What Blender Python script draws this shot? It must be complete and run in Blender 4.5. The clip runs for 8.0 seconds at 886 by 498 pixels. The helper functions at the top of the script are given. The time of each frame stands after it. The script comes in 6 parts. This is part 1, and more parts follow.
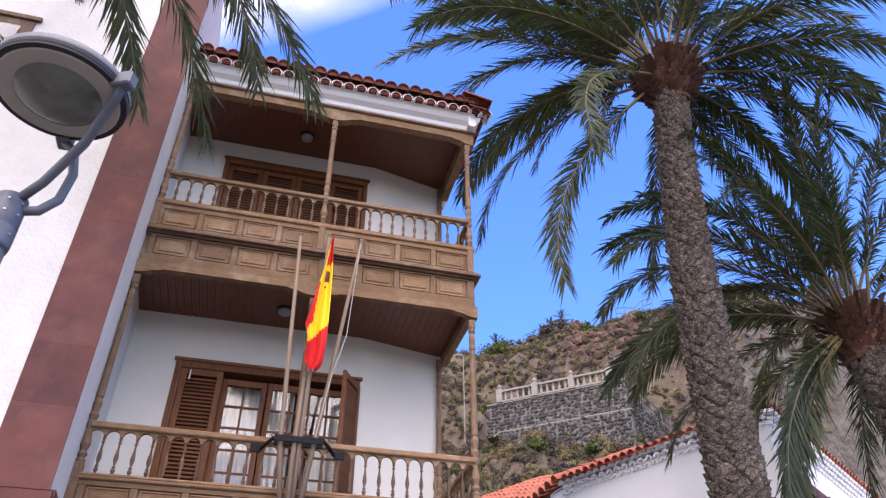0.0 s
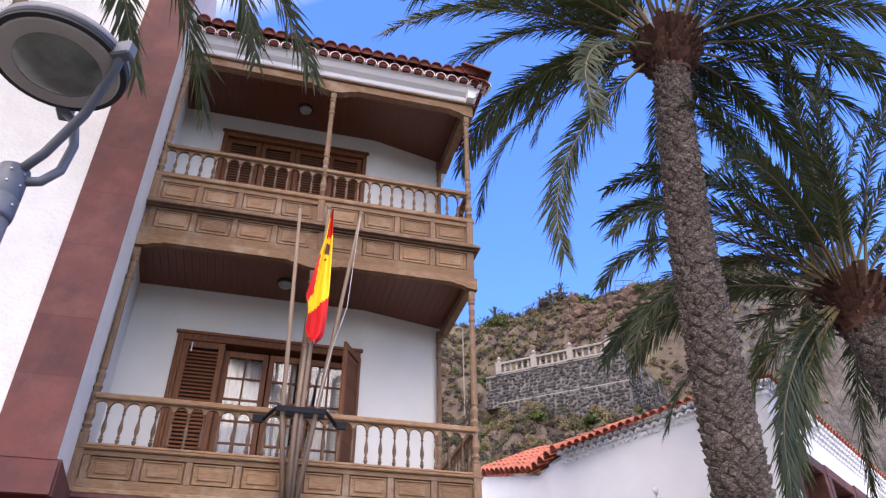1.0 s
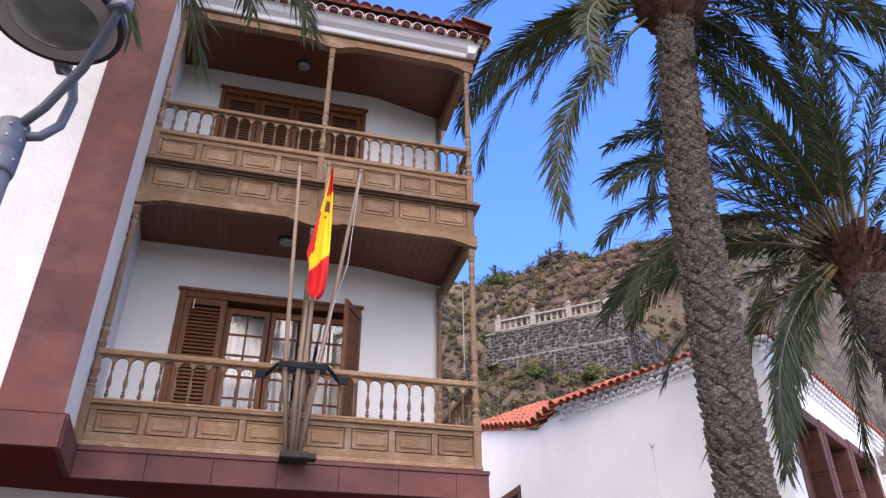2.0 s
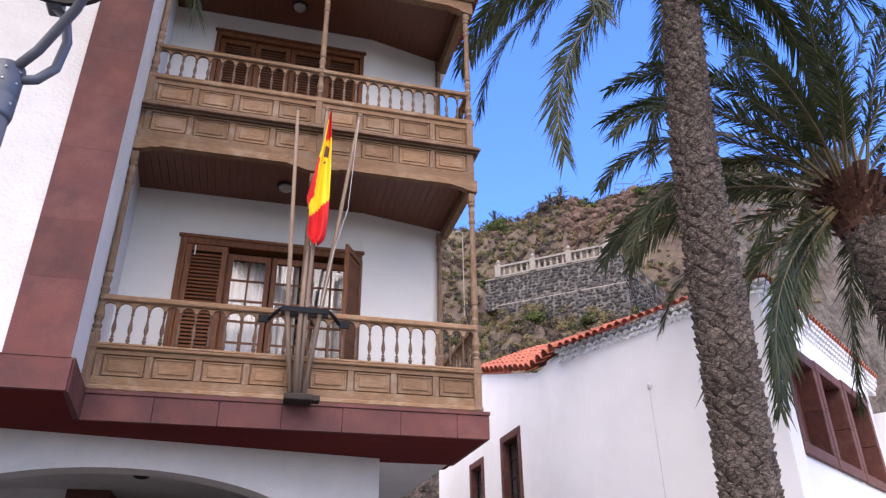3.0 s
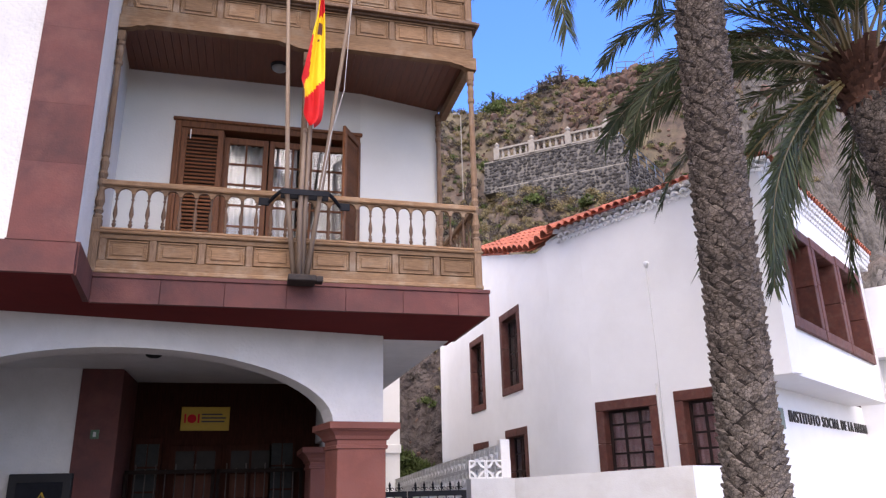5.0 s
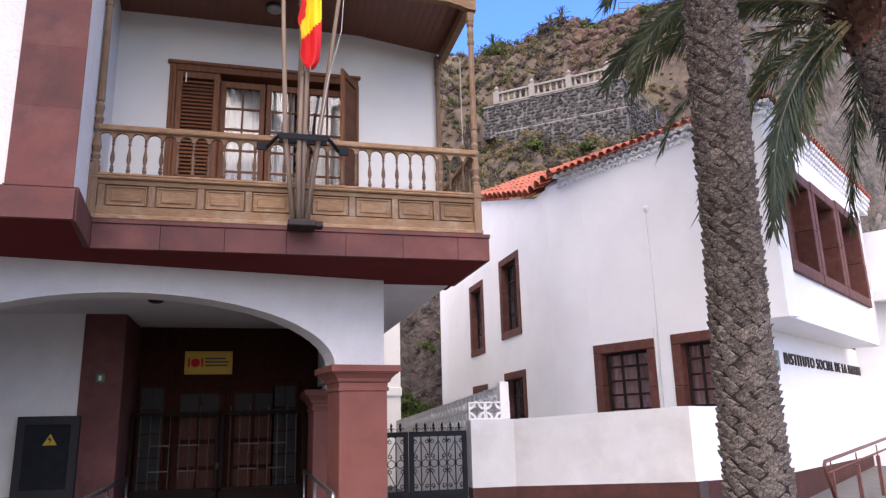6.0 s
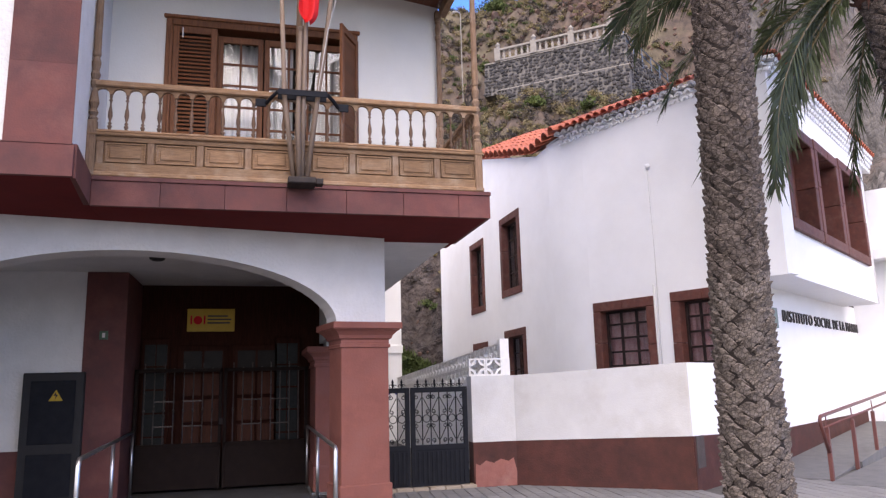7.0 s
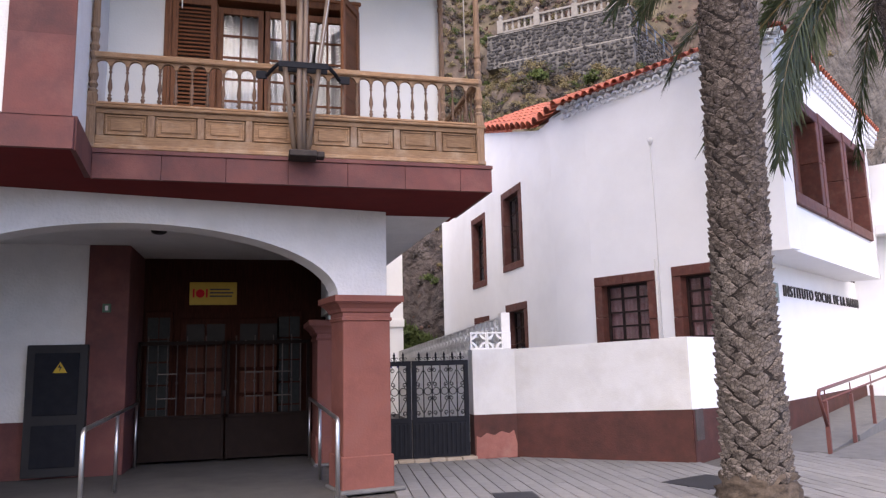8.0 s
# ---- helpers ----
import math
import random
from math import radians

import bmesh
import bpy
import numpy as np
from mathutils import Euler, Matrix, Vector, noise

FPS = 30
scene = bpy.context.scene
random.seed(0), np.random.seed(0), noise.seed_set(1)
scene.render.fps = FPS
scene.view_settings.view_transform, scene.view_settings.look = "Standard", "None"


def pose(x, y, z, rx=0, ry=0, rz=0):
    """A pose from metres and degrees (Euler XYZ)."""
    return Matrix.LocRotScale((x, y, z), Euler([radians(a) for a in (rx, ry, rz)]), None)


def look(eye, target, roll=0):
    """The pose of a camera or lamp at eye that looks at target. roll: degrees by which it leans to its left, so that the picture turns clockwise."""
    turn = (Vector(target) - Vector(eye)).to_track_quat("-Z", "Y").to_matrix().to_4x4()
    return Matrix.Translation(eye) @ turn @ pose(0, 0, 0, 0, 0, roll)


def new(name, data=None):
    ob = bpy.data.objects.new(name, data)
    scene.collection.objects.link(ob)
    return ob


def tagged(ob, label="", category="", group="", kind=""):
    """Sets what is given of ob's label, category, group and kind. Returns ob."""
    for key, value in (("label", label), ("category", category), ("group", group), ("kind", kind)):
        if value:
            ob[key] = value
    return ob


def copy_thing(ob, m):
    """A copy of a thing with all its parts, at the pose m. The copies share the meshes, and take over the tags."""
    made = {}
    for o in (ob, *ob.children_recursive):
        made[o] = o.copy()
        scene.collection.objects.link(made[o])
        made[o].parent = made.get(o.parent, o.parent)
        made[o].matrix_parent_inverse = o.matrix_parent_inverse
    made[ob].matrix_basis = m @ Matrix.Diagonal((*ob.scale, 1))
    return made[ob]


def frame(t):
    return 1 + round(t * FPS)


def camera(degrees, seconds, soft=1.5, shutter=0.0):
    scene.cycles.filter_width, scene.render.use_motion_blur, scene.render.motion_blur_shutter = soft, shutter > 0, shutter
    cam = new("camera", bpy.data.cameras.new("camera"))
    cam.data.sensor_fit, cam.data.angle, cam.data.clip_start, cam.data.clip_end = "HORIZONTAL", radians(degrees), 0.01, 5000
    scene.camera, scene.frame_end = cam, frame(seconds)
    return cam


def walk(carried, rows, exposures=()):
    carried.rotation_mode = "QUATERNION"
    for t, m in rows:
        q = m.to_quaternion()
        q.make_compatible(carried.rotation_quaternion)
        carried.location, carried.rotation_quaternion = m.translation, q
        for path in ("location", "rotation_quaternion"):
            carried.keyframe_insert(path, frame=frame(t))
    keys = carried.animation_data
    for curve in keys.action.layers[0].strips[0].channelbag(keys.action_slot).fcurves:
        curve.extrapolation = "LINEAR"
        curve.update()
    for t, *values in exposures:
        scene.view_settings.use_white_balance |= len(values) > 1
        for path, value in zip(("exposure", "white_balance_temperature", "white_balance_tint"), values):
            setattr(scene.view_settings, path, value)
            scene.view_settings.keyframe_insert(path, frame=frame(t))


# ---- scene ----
cam = camera(62.82, 8.0, soft=1.3)
# seconds, eye x, y, z, yaw, pitch, lean to the right
ROWS = [
    (0, 0.034, -0.017, 1.752, -14.76, 36.81, 0.04),
    (0.5, 0.029, -0.019, 1.737, -14.81, 35.97, 0.24),
    (1, 0.026, -0.022, 1.723, -14.84, 34.73, 0.30),
    (1.5, 0.024, -0.025, 1.710, -14.83, 33.28, 0.27),
    (3, 0.016, -0.031, 1.678, -14.81, 27.22, 0.64),
    (3.5, 0.013, -0.029, 1.668, -14.80, 25.04, 0.81),
    (4, 0.010, -0.023, 1.660, -14.81, 22.60, 1.06),
    (4.5, 0.007, -0.017, 1.652, -14.79, 20.36, 1.23),
    (6, 0.000, -0.005, 1.629, -14.71, 13.84, 1.53),
    (6.5, -0.002, -0.003, 1.620, -14.67, 12.15, 1.56),
    (7, -0.003, -0.001, 1.612, -14.59, 10.61, 1.53),
    (7.5, -0.002, -0.001, 1.606, -14.49, 9.51, 1.48),
    (8, 0.000, 0.000, 1.600, -14.40, 8.62, 1.36),
]
walk(cam, [(t, pose(x, y, z, 0, 0, yaw) @ pose(0, 0, 0, 90 + pitch) @ pose(0, 0, 0, 0, 0, -lean)) for t, x, y, z, yaw, pitch, lean in ROWS],
     exposures=((0.0, 0.84, 7200, 20), (8.0, 0.84, 7200, 20)))

# ---- daylight: sun veiled by thin cloud, blue sky ----
SUN_AZ, SUN_EL = radians(194), radians(54)     # clockwise from +y, above the horizon
world = bpy.data.worlds.new("sky")
scene.world = world
world.use_nodes = True
wt = world.node_tree
wt.nodes.clear()
w_out = wt.nodes.new("ShaderNodeOutputWorld")
w_bg = wt.nodes.new("ShaderNodeBackground")
w_sky = wt.nodes.new("ShaderNodeTexSky")
w_sky.sky_type, w_sky.sun_disc = "NISHITA", False
w_sky.sun_elevation, w_sky.sun_rotation = SUN_EL, SUN_AZ
w_sky.air_density, w_sky.dust_density, w_sky.ozone_density = 1.0, 0.3, 2.0
w_bg.inputs["Strength"].default_value = 0.15
w_co = wt.nodes.new("ShaderNodeTexCoord")
w_map = wt.nodes.new("ShaderNodeMapping")
w_map.inputs["Scale"].default_value = (1.6, 1.6, 3.2)
w_map.inputs["Location"].default_value = (0.3, 0.1, 0.4)
w_noise = wt.nodes.new("ShaderNodeTexNoise")
w_noise.inputs["Scale"].default_value, w_noise.inputs["Detail"].default_value = 1.7, 7
w_noise.inputs["Roughness"].default_value = 0.55
w_ramp = wt.nodes.new("ShaderNodeValToRGB")
w_ramp.color_ramp.elements[0].position, w_ramp.color_ramp.elements[1].position = 0.36, 0.56
w_dot = wt.nodes.new("ShaderNodeVectorMath")
w_dot.operation = "DOT_PRODUCT"
w_dot.inputs[1].default_value = Vector((-0.48, -0.56, 0.68)).normalized()
w_bank = wt.nodes.new("ShaderNodeMapRange")
w_bank.inputs["From Min"].default_value, w_bank.inputs["From Max"].default_value = 0.20, 0.32
w_mul = wt.nodes.new("ShaderNodeMath")
w_mul.operation, w_mul.use_clamp = "MULTIPLY", True
w_mix = wt.nodes.new("ShaderNodeMix")
w_mix.data_type = "RGBA"
w_mix.inputs["B"].default_value = (11.5, 11.4, 11.4, 1)
w_tint = wt.nodes.new("ShaderNodeMix")
w_tint.data_type, w_tint.blend_type = "RGBA", "MULTIPLY"
w_tint.inputs["Factor"].default_value = 1.0
w_tint.inputs["B"].default_value = (0.62, 1.15, 2.15, 1)
wt.links.new(w_co.outputs["Generated"], w_map.inputs["Vector"])
wt.links.new(w_map.outputs["Vector"], w_noise.inputs["Vector"])
wt.links.new(w_noise.outputs["Fac"], w_ramp.inputs["Fac"])
wt.links.new(w_co.outputs["Generated"], w_dot.inputs[0])
wt.links.new(w_dot.outputs["Value"], w_bank.inputs["Value"])
wt.links.new(w_ramp.outputs["Color"], w_mul.inputs[0])
wt.links.new(w_bank.outputs["Result"], w_mul.inputs[1])
wt.links.new(w_sky.outputs["Color"], w_tint.inputs["A"])
wt.links.new(w_tint.outputs["Result"], w_mix.inputs["A"])
wt.links.new(w_mul.outputs["Value"], w_mix.inputs["Factor"])
wt.links.new(w_mix.outputs["Result"], w_bg.inputs["Color"])
wt.links.new(w_bg.outputs["Background"], w_out.inputs["Surface"])

sun_data = bpy.data.lights.new("sun", "SUN")
sun_data.energy, sun_data.angle, sun_data.color = 2.45, radians(70), (1.0, 0.95, 0.89)
sun = new("sun", sun_data)
sun.matrix_world = look((0, 0, 30), (-30 * math.sin(SUN_AZ) * math.cos(SUN_EL), -30 * math.cos(SUN_AZ) * math.cos(SUN_EL), 30 - 30 * math.sin(SUN_EL)))

# ---- materials ----
def material(name, base, second=None, scale=6.0, rough=0.7, bump=0.2, bump_scale=60.0, metal=0.0, stretch=(1, 1, 1), vary=0.0,
             stain=None, stain_scale=0.8, stain_amount=0.4, per="object", coords="Object", spec=0.4):
    """A surface with a grain, a coarse stain, a fine relief, and a random shade from piece to piece."""
    m = bpy.data.materials.new(name)
    m.use_nodes = True
    n, l = m.node_tree.nodes, m.node_tree.links
    b = n["Principled BSDF"]
    b.inputs["Roughness"].default_value, b.inputs["Metallic"].default_value = rough, metal
    b.inputs["Specular IOR Level"].default_value = spec * min(1.0, 1.6 - rough)
    co = n.new("ShaderNodeTexCoord")
    mp = n.new("ShaderNodeMapping")
    mp.inputs["Scale"].default_value = stretch
    l.new(co.outputs[coords], mp.inputs["Vector"])
    n1 = n.new("ShaderNodeTexNoise")
    n1.inputs["Scale"].default_value, n1.inputs["Detail"].default_value, n1.inputs["Roughness"].default_value = scale, 6, 0.65
    l.new(mp.outputs["Vector"], n1.inputs["Vector"])
    r1 = n.new("ShaderNodeMapRange")
    r1.inputs["From Min"].default_value, r1.inputs["From Max"].default_value = 0.3, 0.7
    l.new(n1.outputs["Fac"], r1.inputs["Value"])
    mix = n.new("ShaderNodeMix")
    mix.data_type = "RGBA"
    mix.inputs["A"].default_value, mix.inputs["B"].default_value = (*base, 1), (*(second or [c * 0.8 for c in base]), 1)
    l.new(r1.outputs["Result"], mix.inputs["Factor"])
    col = mix.outputs["Result"]
    if stain:
        n2 = n.new("ShaderNodeTexNoise")
        n2.inputs["Scale"].default_value, n2.inputs["Detail"].default_value, n2.inputs["Roughness"].default_value = stain_scale, 5, 0.6
        l.new(co.outputs[coords], n2.inputs["Vector"])
        r2 = n.new("ShaderNodeMapRange")
        r2.inputs["From Min"].default_value, r2.inputs["From Max"].default_value = 0.5, 0.75
        r2.inputs["To Max"].default_value = stain_amount
        l.new(n2.outputs["Fac"], r2.inputs["Value"])
        m2 = n.new("ShaderNodeMix")
        m2.data_type = "RGBA"
        m2.inputs["B"].default_value = (*stain, 1)
        l.new(r2.outputs["Result"], m2.inputs["Factor"])
        l.new(col, m2.inputs["A"])
        col = m2.outputs["Result"]
    if vary:
        if per == "object":
            src = n.new("ShaderNodeObjectInfo").outputs["Random"]
        else:
            src = n.new("ShaderNodeNewGeometry").outputs["Random Per Island"]
        r3 = n.new("ShaderNodeMapRange")
        r3.inputs["To Min"].default_value, r3.inputs["To Max"].default_value = 1 - vary, 1 + vary
        l.new(src, r3.inputs["Value"])
        hs = n.new("ShaderNodeHueSaturation")
        l.new(r3.outputs["Result"], hs.inputs["Value"])
        l.new(col, hs.inputs["Color"])
        col = hs.outputs["Color"]
    l.new(col, b.inputs["Base Color"])
    if bump:
        n3 = n.new("ShaderNodeTexNoise")
        n3.inputs["Scale"].default_value, n3.inputs["Detail"].default_value = bump_scale, 4
        l.new(mp.outputs["Vector"], n3.inputs["Vector"])
        bp = n.new("ShaderNodeBump")
        bp.inputs["Strength"].default_value, bp.inputs["Distance"].default_value = bump, 0.01
        l.new(n3.outputs["Fac"], bp.inputs["Height"])
        l.new(bp.outputs["Normal"], b.inputs["Normal"])
    return m


PLASTER = material("white_plaster", (0.64, 0.63, 0.62), (0.56, 0.555, 0.545), 3.0, 0.85, 0.9, 24.0, stain=(0.58, 0.57, 0.54), stain_scale=0.5, stain_amount=0.18)
PLASTER_R = material("sheltered_white_paint", (0.66, 0.655, 0.615), (0.61, 0.605, 0.565), 1.5, 0.85, 0.2, 45.0)
PLASTER_B = material("white_render_smooth", (0.86, 0.86, 0.86), (0.81, 0.81, 0.81), 1.2, 0.8, 0.25, 45.0, stain=(0.62, 0.60, 0.56), stain_scale=0.45, stain_amount=0.22)
REDSTONE = material("red_volcanic_cladding", (0.142, 0.050, 0.044), (0.082, 0.038, 0.038), 2.2, 0.7, 0.25, 55.0, spec=0.2, vary=0.10, stain=(0.185, 0.078, 0.066), stain_scale=2.3, stain_amount=0.6)
REDSOFFIT = material("dark_red_paint", (0.135, 0.020, 0.019), (0.100, 0.016, 0.016), 2.0, 0.9, 0.2, 40.0, spec=0.1)
REDBROWN = material("red_brown_painted_masonry", (0.085, 0.026, 0.019), (0.046, 0.017, 0.013), 3.5, 0.75, 0.35, 40.0, stain=(0.135, 0.046, 0.035), stain_scale=1.4, stain_amount=0.5)
REDPIER = material("red_dressed_stone", (0.215, 0.080, 0.062), (0.150, 0.056, 0.045), 4.0, 0.75, 0.35, 45.0, spec=0.2, stain=(0.27, 0.12, 0.10), stain_scale=2.0, stain_amount=0.5)
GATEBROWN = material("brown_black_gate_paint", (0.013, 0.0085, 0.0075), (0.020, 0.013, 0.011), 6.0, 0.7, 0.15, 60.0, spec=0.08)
BROWNFRAME = material("brown_stone_window_surround", (0.132, 0.042, 0.030), (0.080, 0.030, 0.024), 7.0, 0.7, 0.45, 45.0, vary=0.14, stain=(0.21, 0.13, 0.11), stain_scale=5.0, stain_amount=0.35)
SASH = material("dark_brown_sash", (0.030, 0.016, 0.014), (0.018, 0.011, 0.010), 8.0, 0.55, 0.15, 80.0, spec=0.2)
OLDIRON = material("rusty_grey_iron", (0.052, 0.042, 0.038), (0.028, 0.024, 0.024), 14.0, 0.8, 0.3, 80.0, spec=0.15)
OAK = material("weathered_oak", (0.285, 0.172, 0.098), (0.130, 0.076, 0.044), 16.0, 0.75, 0.35, 70.0, stretch=(0.5, 6, 6), vary=0.22, spec=0.2, stain=(0.33, 0.255, 0.185), stain_scale=3.6, stain_amount=0.6)
OAK_UP = material("weathered_oak_upright", (0.255, 0.162, 0.103), (0.115, 0.071, 0.046), 16.0, 0.75, 0.35, 70.0, stretch=(6, 6, 0.5), vary=0.16, spec=0.2, stain=(0.30, 0.240, 0.185), stain_scale=3.6, stain_amount=0.7)
OAK_TURNED = material("turned_oak", (0.165, 0.094, 0.058), (0.070, 0.041, 0.027), 16.0, 0.65, 0.3, 70.0, stretch=(6, 6, 0.8), vary=0.25, spec=0.3, stain=(0.25, 0.175, 0.12), stain_scale=6.0, stain_amount=0.6)
DARKOAK = material("dark_varnished_boards", (0.150, 0.052, 0.028), (0.092, 0.033, 0.019), 6.0, 0.45, 0.2, 60.0, stretch=(6, 0.5, 6), vary=0.18, per="object")
JOINERY = material("brown_varnished_joinery", (0.205, 0.082, 0.036), (0.095, 0.037, 0.018), 9.0, 0.5, 0.25, 60.0, stretch=(6, 6, 0.6), vary=0.16, spec=0.18)
GREYWOOD = material("bleached_flagpole_wood", (0.215, 0.155, 0.112), (0.145, 0.103, 0.078), 6.0, 0.7, 0.3, 60.0, stretch=(5, 5, 0.3), vary=0.1)
TILE = material("terracotta_tile", (0.40, 0.112, 0.062), (0.24, 0.066, 0.040), 5.0, 0.75, 0.3, 50.0, vary=0.22)
TILE_DARK = material("dark_terracotta_tile", (0.25, 0.070, 0.048), (0.15, 0.048, 0.038), 5.0, 0.75, 0.3, 50.0, vary=0.25)
IRON = material("dark_iron", (0.010, 0.011, 0.015), (0.016, 0.017, 0.021), 8.0, 0.7, 0.15, 80.0, spec=0.12)
STEEL = material("brushed_steel", (0.48, 0.48, 0.48), (0.40, 0.40, 0.41), 8.0, 0.32, 0.05, 90.0, metal=0.95)
LAMPGREY = material("grey_lamp_paint", (0.115, 0.125, 0.155), (0.095, 0.105, 0.130), 3.0, 0.42, 0.08, 60.0)
BLACK = material("black_rubber", (0.015, 0.015, 0.017), (0.022, 0.022, 0.024), 8.0, 0.6, 0.1, 60.0)
REFLECTOR = material("lamp_reflector_ring", (0.42, 0.39, 0.36), (0.33, 0.31, 0.29), 4.0, 0.5, 0.1, 40.0)
CLOTH = material("window_curtain", (0.55, 0.53, 0.52), (0.45, 0.44, 0.44), 3.0, 0.9, 0.1, 60.0)
PINKCLOTH = material("pink_curtain", (0.42, 0.19, 0.20), (0.52, 0.34, 0.34), 6.0, 0.9, 0.1, 60.0)
# near-black colour stands in for the shade inside rooms
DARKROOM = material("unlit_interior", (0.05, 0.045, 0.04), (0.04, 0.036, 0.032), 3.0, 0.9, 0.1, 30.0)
# dark brown wood, deepened further to hold the porch's shade
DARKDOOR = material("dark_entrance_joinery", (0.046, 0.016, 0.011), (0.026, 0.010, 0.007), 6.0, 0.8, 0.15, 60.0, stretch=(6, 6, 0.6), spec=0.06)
DOORPANEL = material("reddish_door_panel", (0.085, 0.026, 0.012), (0.045, 0.015, 0.008), 6.0, 0.6, 0.2, 60.0, stretch=(6, 6, 0.6), spec=0.2)
GATEBAR = material("worn_gate_bar", (0.10, 0.085, 0.078), (0.04, 0.034, 0.032), 30.0, 0.4, 0.4, 90.0, metal=0.6)
# grey concrete made darker: the porch's shade is put into its colour
PORCHFLOOR = material("shaded_porch_screed", (0.085, 0.080, 0.076), (0.058, 0.055, 0.053), 3.0, 0.85, 0.4, 60.0, stain=(0.13, 0.12, 0.11), stain_scale=1.1, stain_amount=0.5)
CABINET = material("dark_grey_cabinet", (0.018, 0.018, 0.020), (0.024, 0.024, 0.026), 3.0, 0.6, 0.1, 60.0, spec=0.25)
DIRTYWALL = material("dirty_white_render", (0.60, 0.595, 0.58), (0.53, 0.52, 0.505), 2.0, 0.85, 0.35, 45.0, stain=(0.38, 0.345, 0.30), stain_scale=1.6, stain_amount=0.4)
PAVE = material("grey_paving", (0.205, 0.20, 0.197), (0.150, 0.148, 0.147), 6.0, 0.8, 0.4, 70.0, vary=0.10, stain=(0.125, 0.12, 0.115), stain_scale=0.6, stain_amount=0.5)
JOINT = material("paving_joint", (0.110, 0.104, 0.100), (0.08, 0.077, 0.074), 9.0, 0.9, 0.4, 70.0)
CONCRETE = material("grey_concrete", (0.155, 0.152, 0.148), (0.11, 0.108, 0.106), 4.0, 0.85, 0.4, 60.0, stain=(0.14, 0.14, 0.14), stain_scale=1.0, stain_amount=0.5)
RAILPAINT = material("red_brown_rail_paint", (0.15, 0.050, 0.040), (0.12, 0.042, 0.036), 6.0, 0.45, 0.1, 60.0)
FLAG_RED = material("red_flag_cloth", (0.60, 0.015, 0.018), (0.52, 0.012, 0.015), 30.0, 0.8, 0.15, 200.0)
FLAG_YELLOW = material("yellow_flag_cloth", (0.82, 0.56, 0.02), (0.76, 0.50, 0.015), 30.0, 0.8, 0.15, 200.0)
YELLOW = material("yellow_sign_face", (0.47, 0.31, 0.025), (0.42, 0.28, 0.02), 6.0, 0.5, 0.05, 60.0)
LETTER = material("dark_metal_letters", (0.035, 0.032, 0.032), (0.05, 0.046, 0.045), 9.0, 0.5, 0.1, 60.0)


def glass(name, tint):
    m = bpy.data.materials.new(name)
    m.use_nodes = True
    b = m.node_tree.nodes["Principled BSDF"]
    b.inputs["Base Color"].default_value = (*tint, 1)
    b.inputs["Roughness"].default_value, b.inputs["Transmission Weight"].default_value, b.inputs["IOR"].default_value = 0.03, 1.0, 1.5
    return m


# opaque near-black panes: the dim porch is put into their colour
DIMGLASS = material("shade_dark_glass", (0.012, 0.010, 0.009), (0.018, 0.015, 0.013), 5.0, 0.5, 0.05, spec=0.15)
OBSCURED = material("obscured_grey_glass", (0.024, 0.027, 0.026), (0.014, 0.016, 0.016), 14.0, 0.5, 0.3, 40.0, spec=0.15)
GLASS = glass("window_glass", (0.93, 0.95, 0.95))

# ---- mesh helpers ----
def part(name, bm, mat, parent=None, label="", smooth=False):
    """Links a bmesh as one mesh object, under a thing or a part if given."""
    me = bpy.data.meshes.new(name)
    bm.normal_update()
    bm.to_mesh(me)
    bm.free()
    for q in (mat if isinstance(mat, (list, tuple)) else [mat]):
        me.materials.append(q)
    if smooth:
        me.polygons.foreach_set("use_smooth", [True] * len(me.polygons))
    ob = new(name, me)
    ob.parent = parent
    if label:
        ob["label"] = label
    return ob


def share(name, me, m, parent, label=""):
    """One more object on a mesh that is there already."""
    ob = new(name, me)
    ob.parent = parent
    ob.matrix_basis = m
    if label:
        ob["label"] = label
    return ob


def thing(name, label, category, group="", kind="", m=None):
    ob = new(name)
    if m is not None:
        ob.matrix_basis = m
    return tagged(ob, label, category, group, kind)


def box(bm, x0, x1, y0, y1, z0, z1, bevel=0.0, m=None):
    vs = [bm.verts.new(v) for v in ((x0, y0, z0), (x1, y0, z0), (x1, y1, z0), (x0, y1, z0), (x0, y0, z1), (x1, y0, z1), (x1, y1, z1), (x0, y1, z1))]
    fs = [bm.faces.new([vs[i] for i in q]) for q in ((3, 2, 1, 0), (4, 5, 6, 7), (0, 1, 5, 4), (1, 2, 6, 5), (2, 3, 7, 6), (3, 0, 4, 7))]
    if bevel:
        es = list({e for f in fs for e in f.edges})
        got = bmesh.ops.bevel(bm, geom=es, offset=bevel, segments=1, affect="EDGES", profile=0.5)
        vs = list({v for f in got["faces"] for v in f.verts} | {v for v in vs if v.is_valid})
    if m is not None:
        bmesh.ops.transform(bm, matrix=m, verts=vs)
    return bm


def boxed(x0, x1, y0, y1, z0, z1, bevel=0.0):
    return box(bmesh.new(), x0, x1, y0, y1, z0, z1, bevel)


def prism(bm, outline, a, b, axis="y"):
    """Sweeps a closed outline along an axis from a to b. The outline is (x, z) for y, (y, z) for x, (x, y) for z."""
    def at(p, k):
        return {"y": (p[0], k, p[1]), "x": (k, p[0], p[1]), "z": (p[0], p[1], k)}[axis]
    va, vb = [bm.verts.new(at(p, a)) for p in outline], [bm.verts.new(at(p, b)) for p in outline]
    n = len(outline)
    for i in range(n):
        bm.faces.new((va[i], va[(i + 1) % n], vb[(i + 1) % n], vb[i]))
    bm.faces.new(va[::-1])
    bm.faces.new(vb)
    bmesh.ops.recalc_face_normals(bm, faces=bm.faces[:])
    return bm


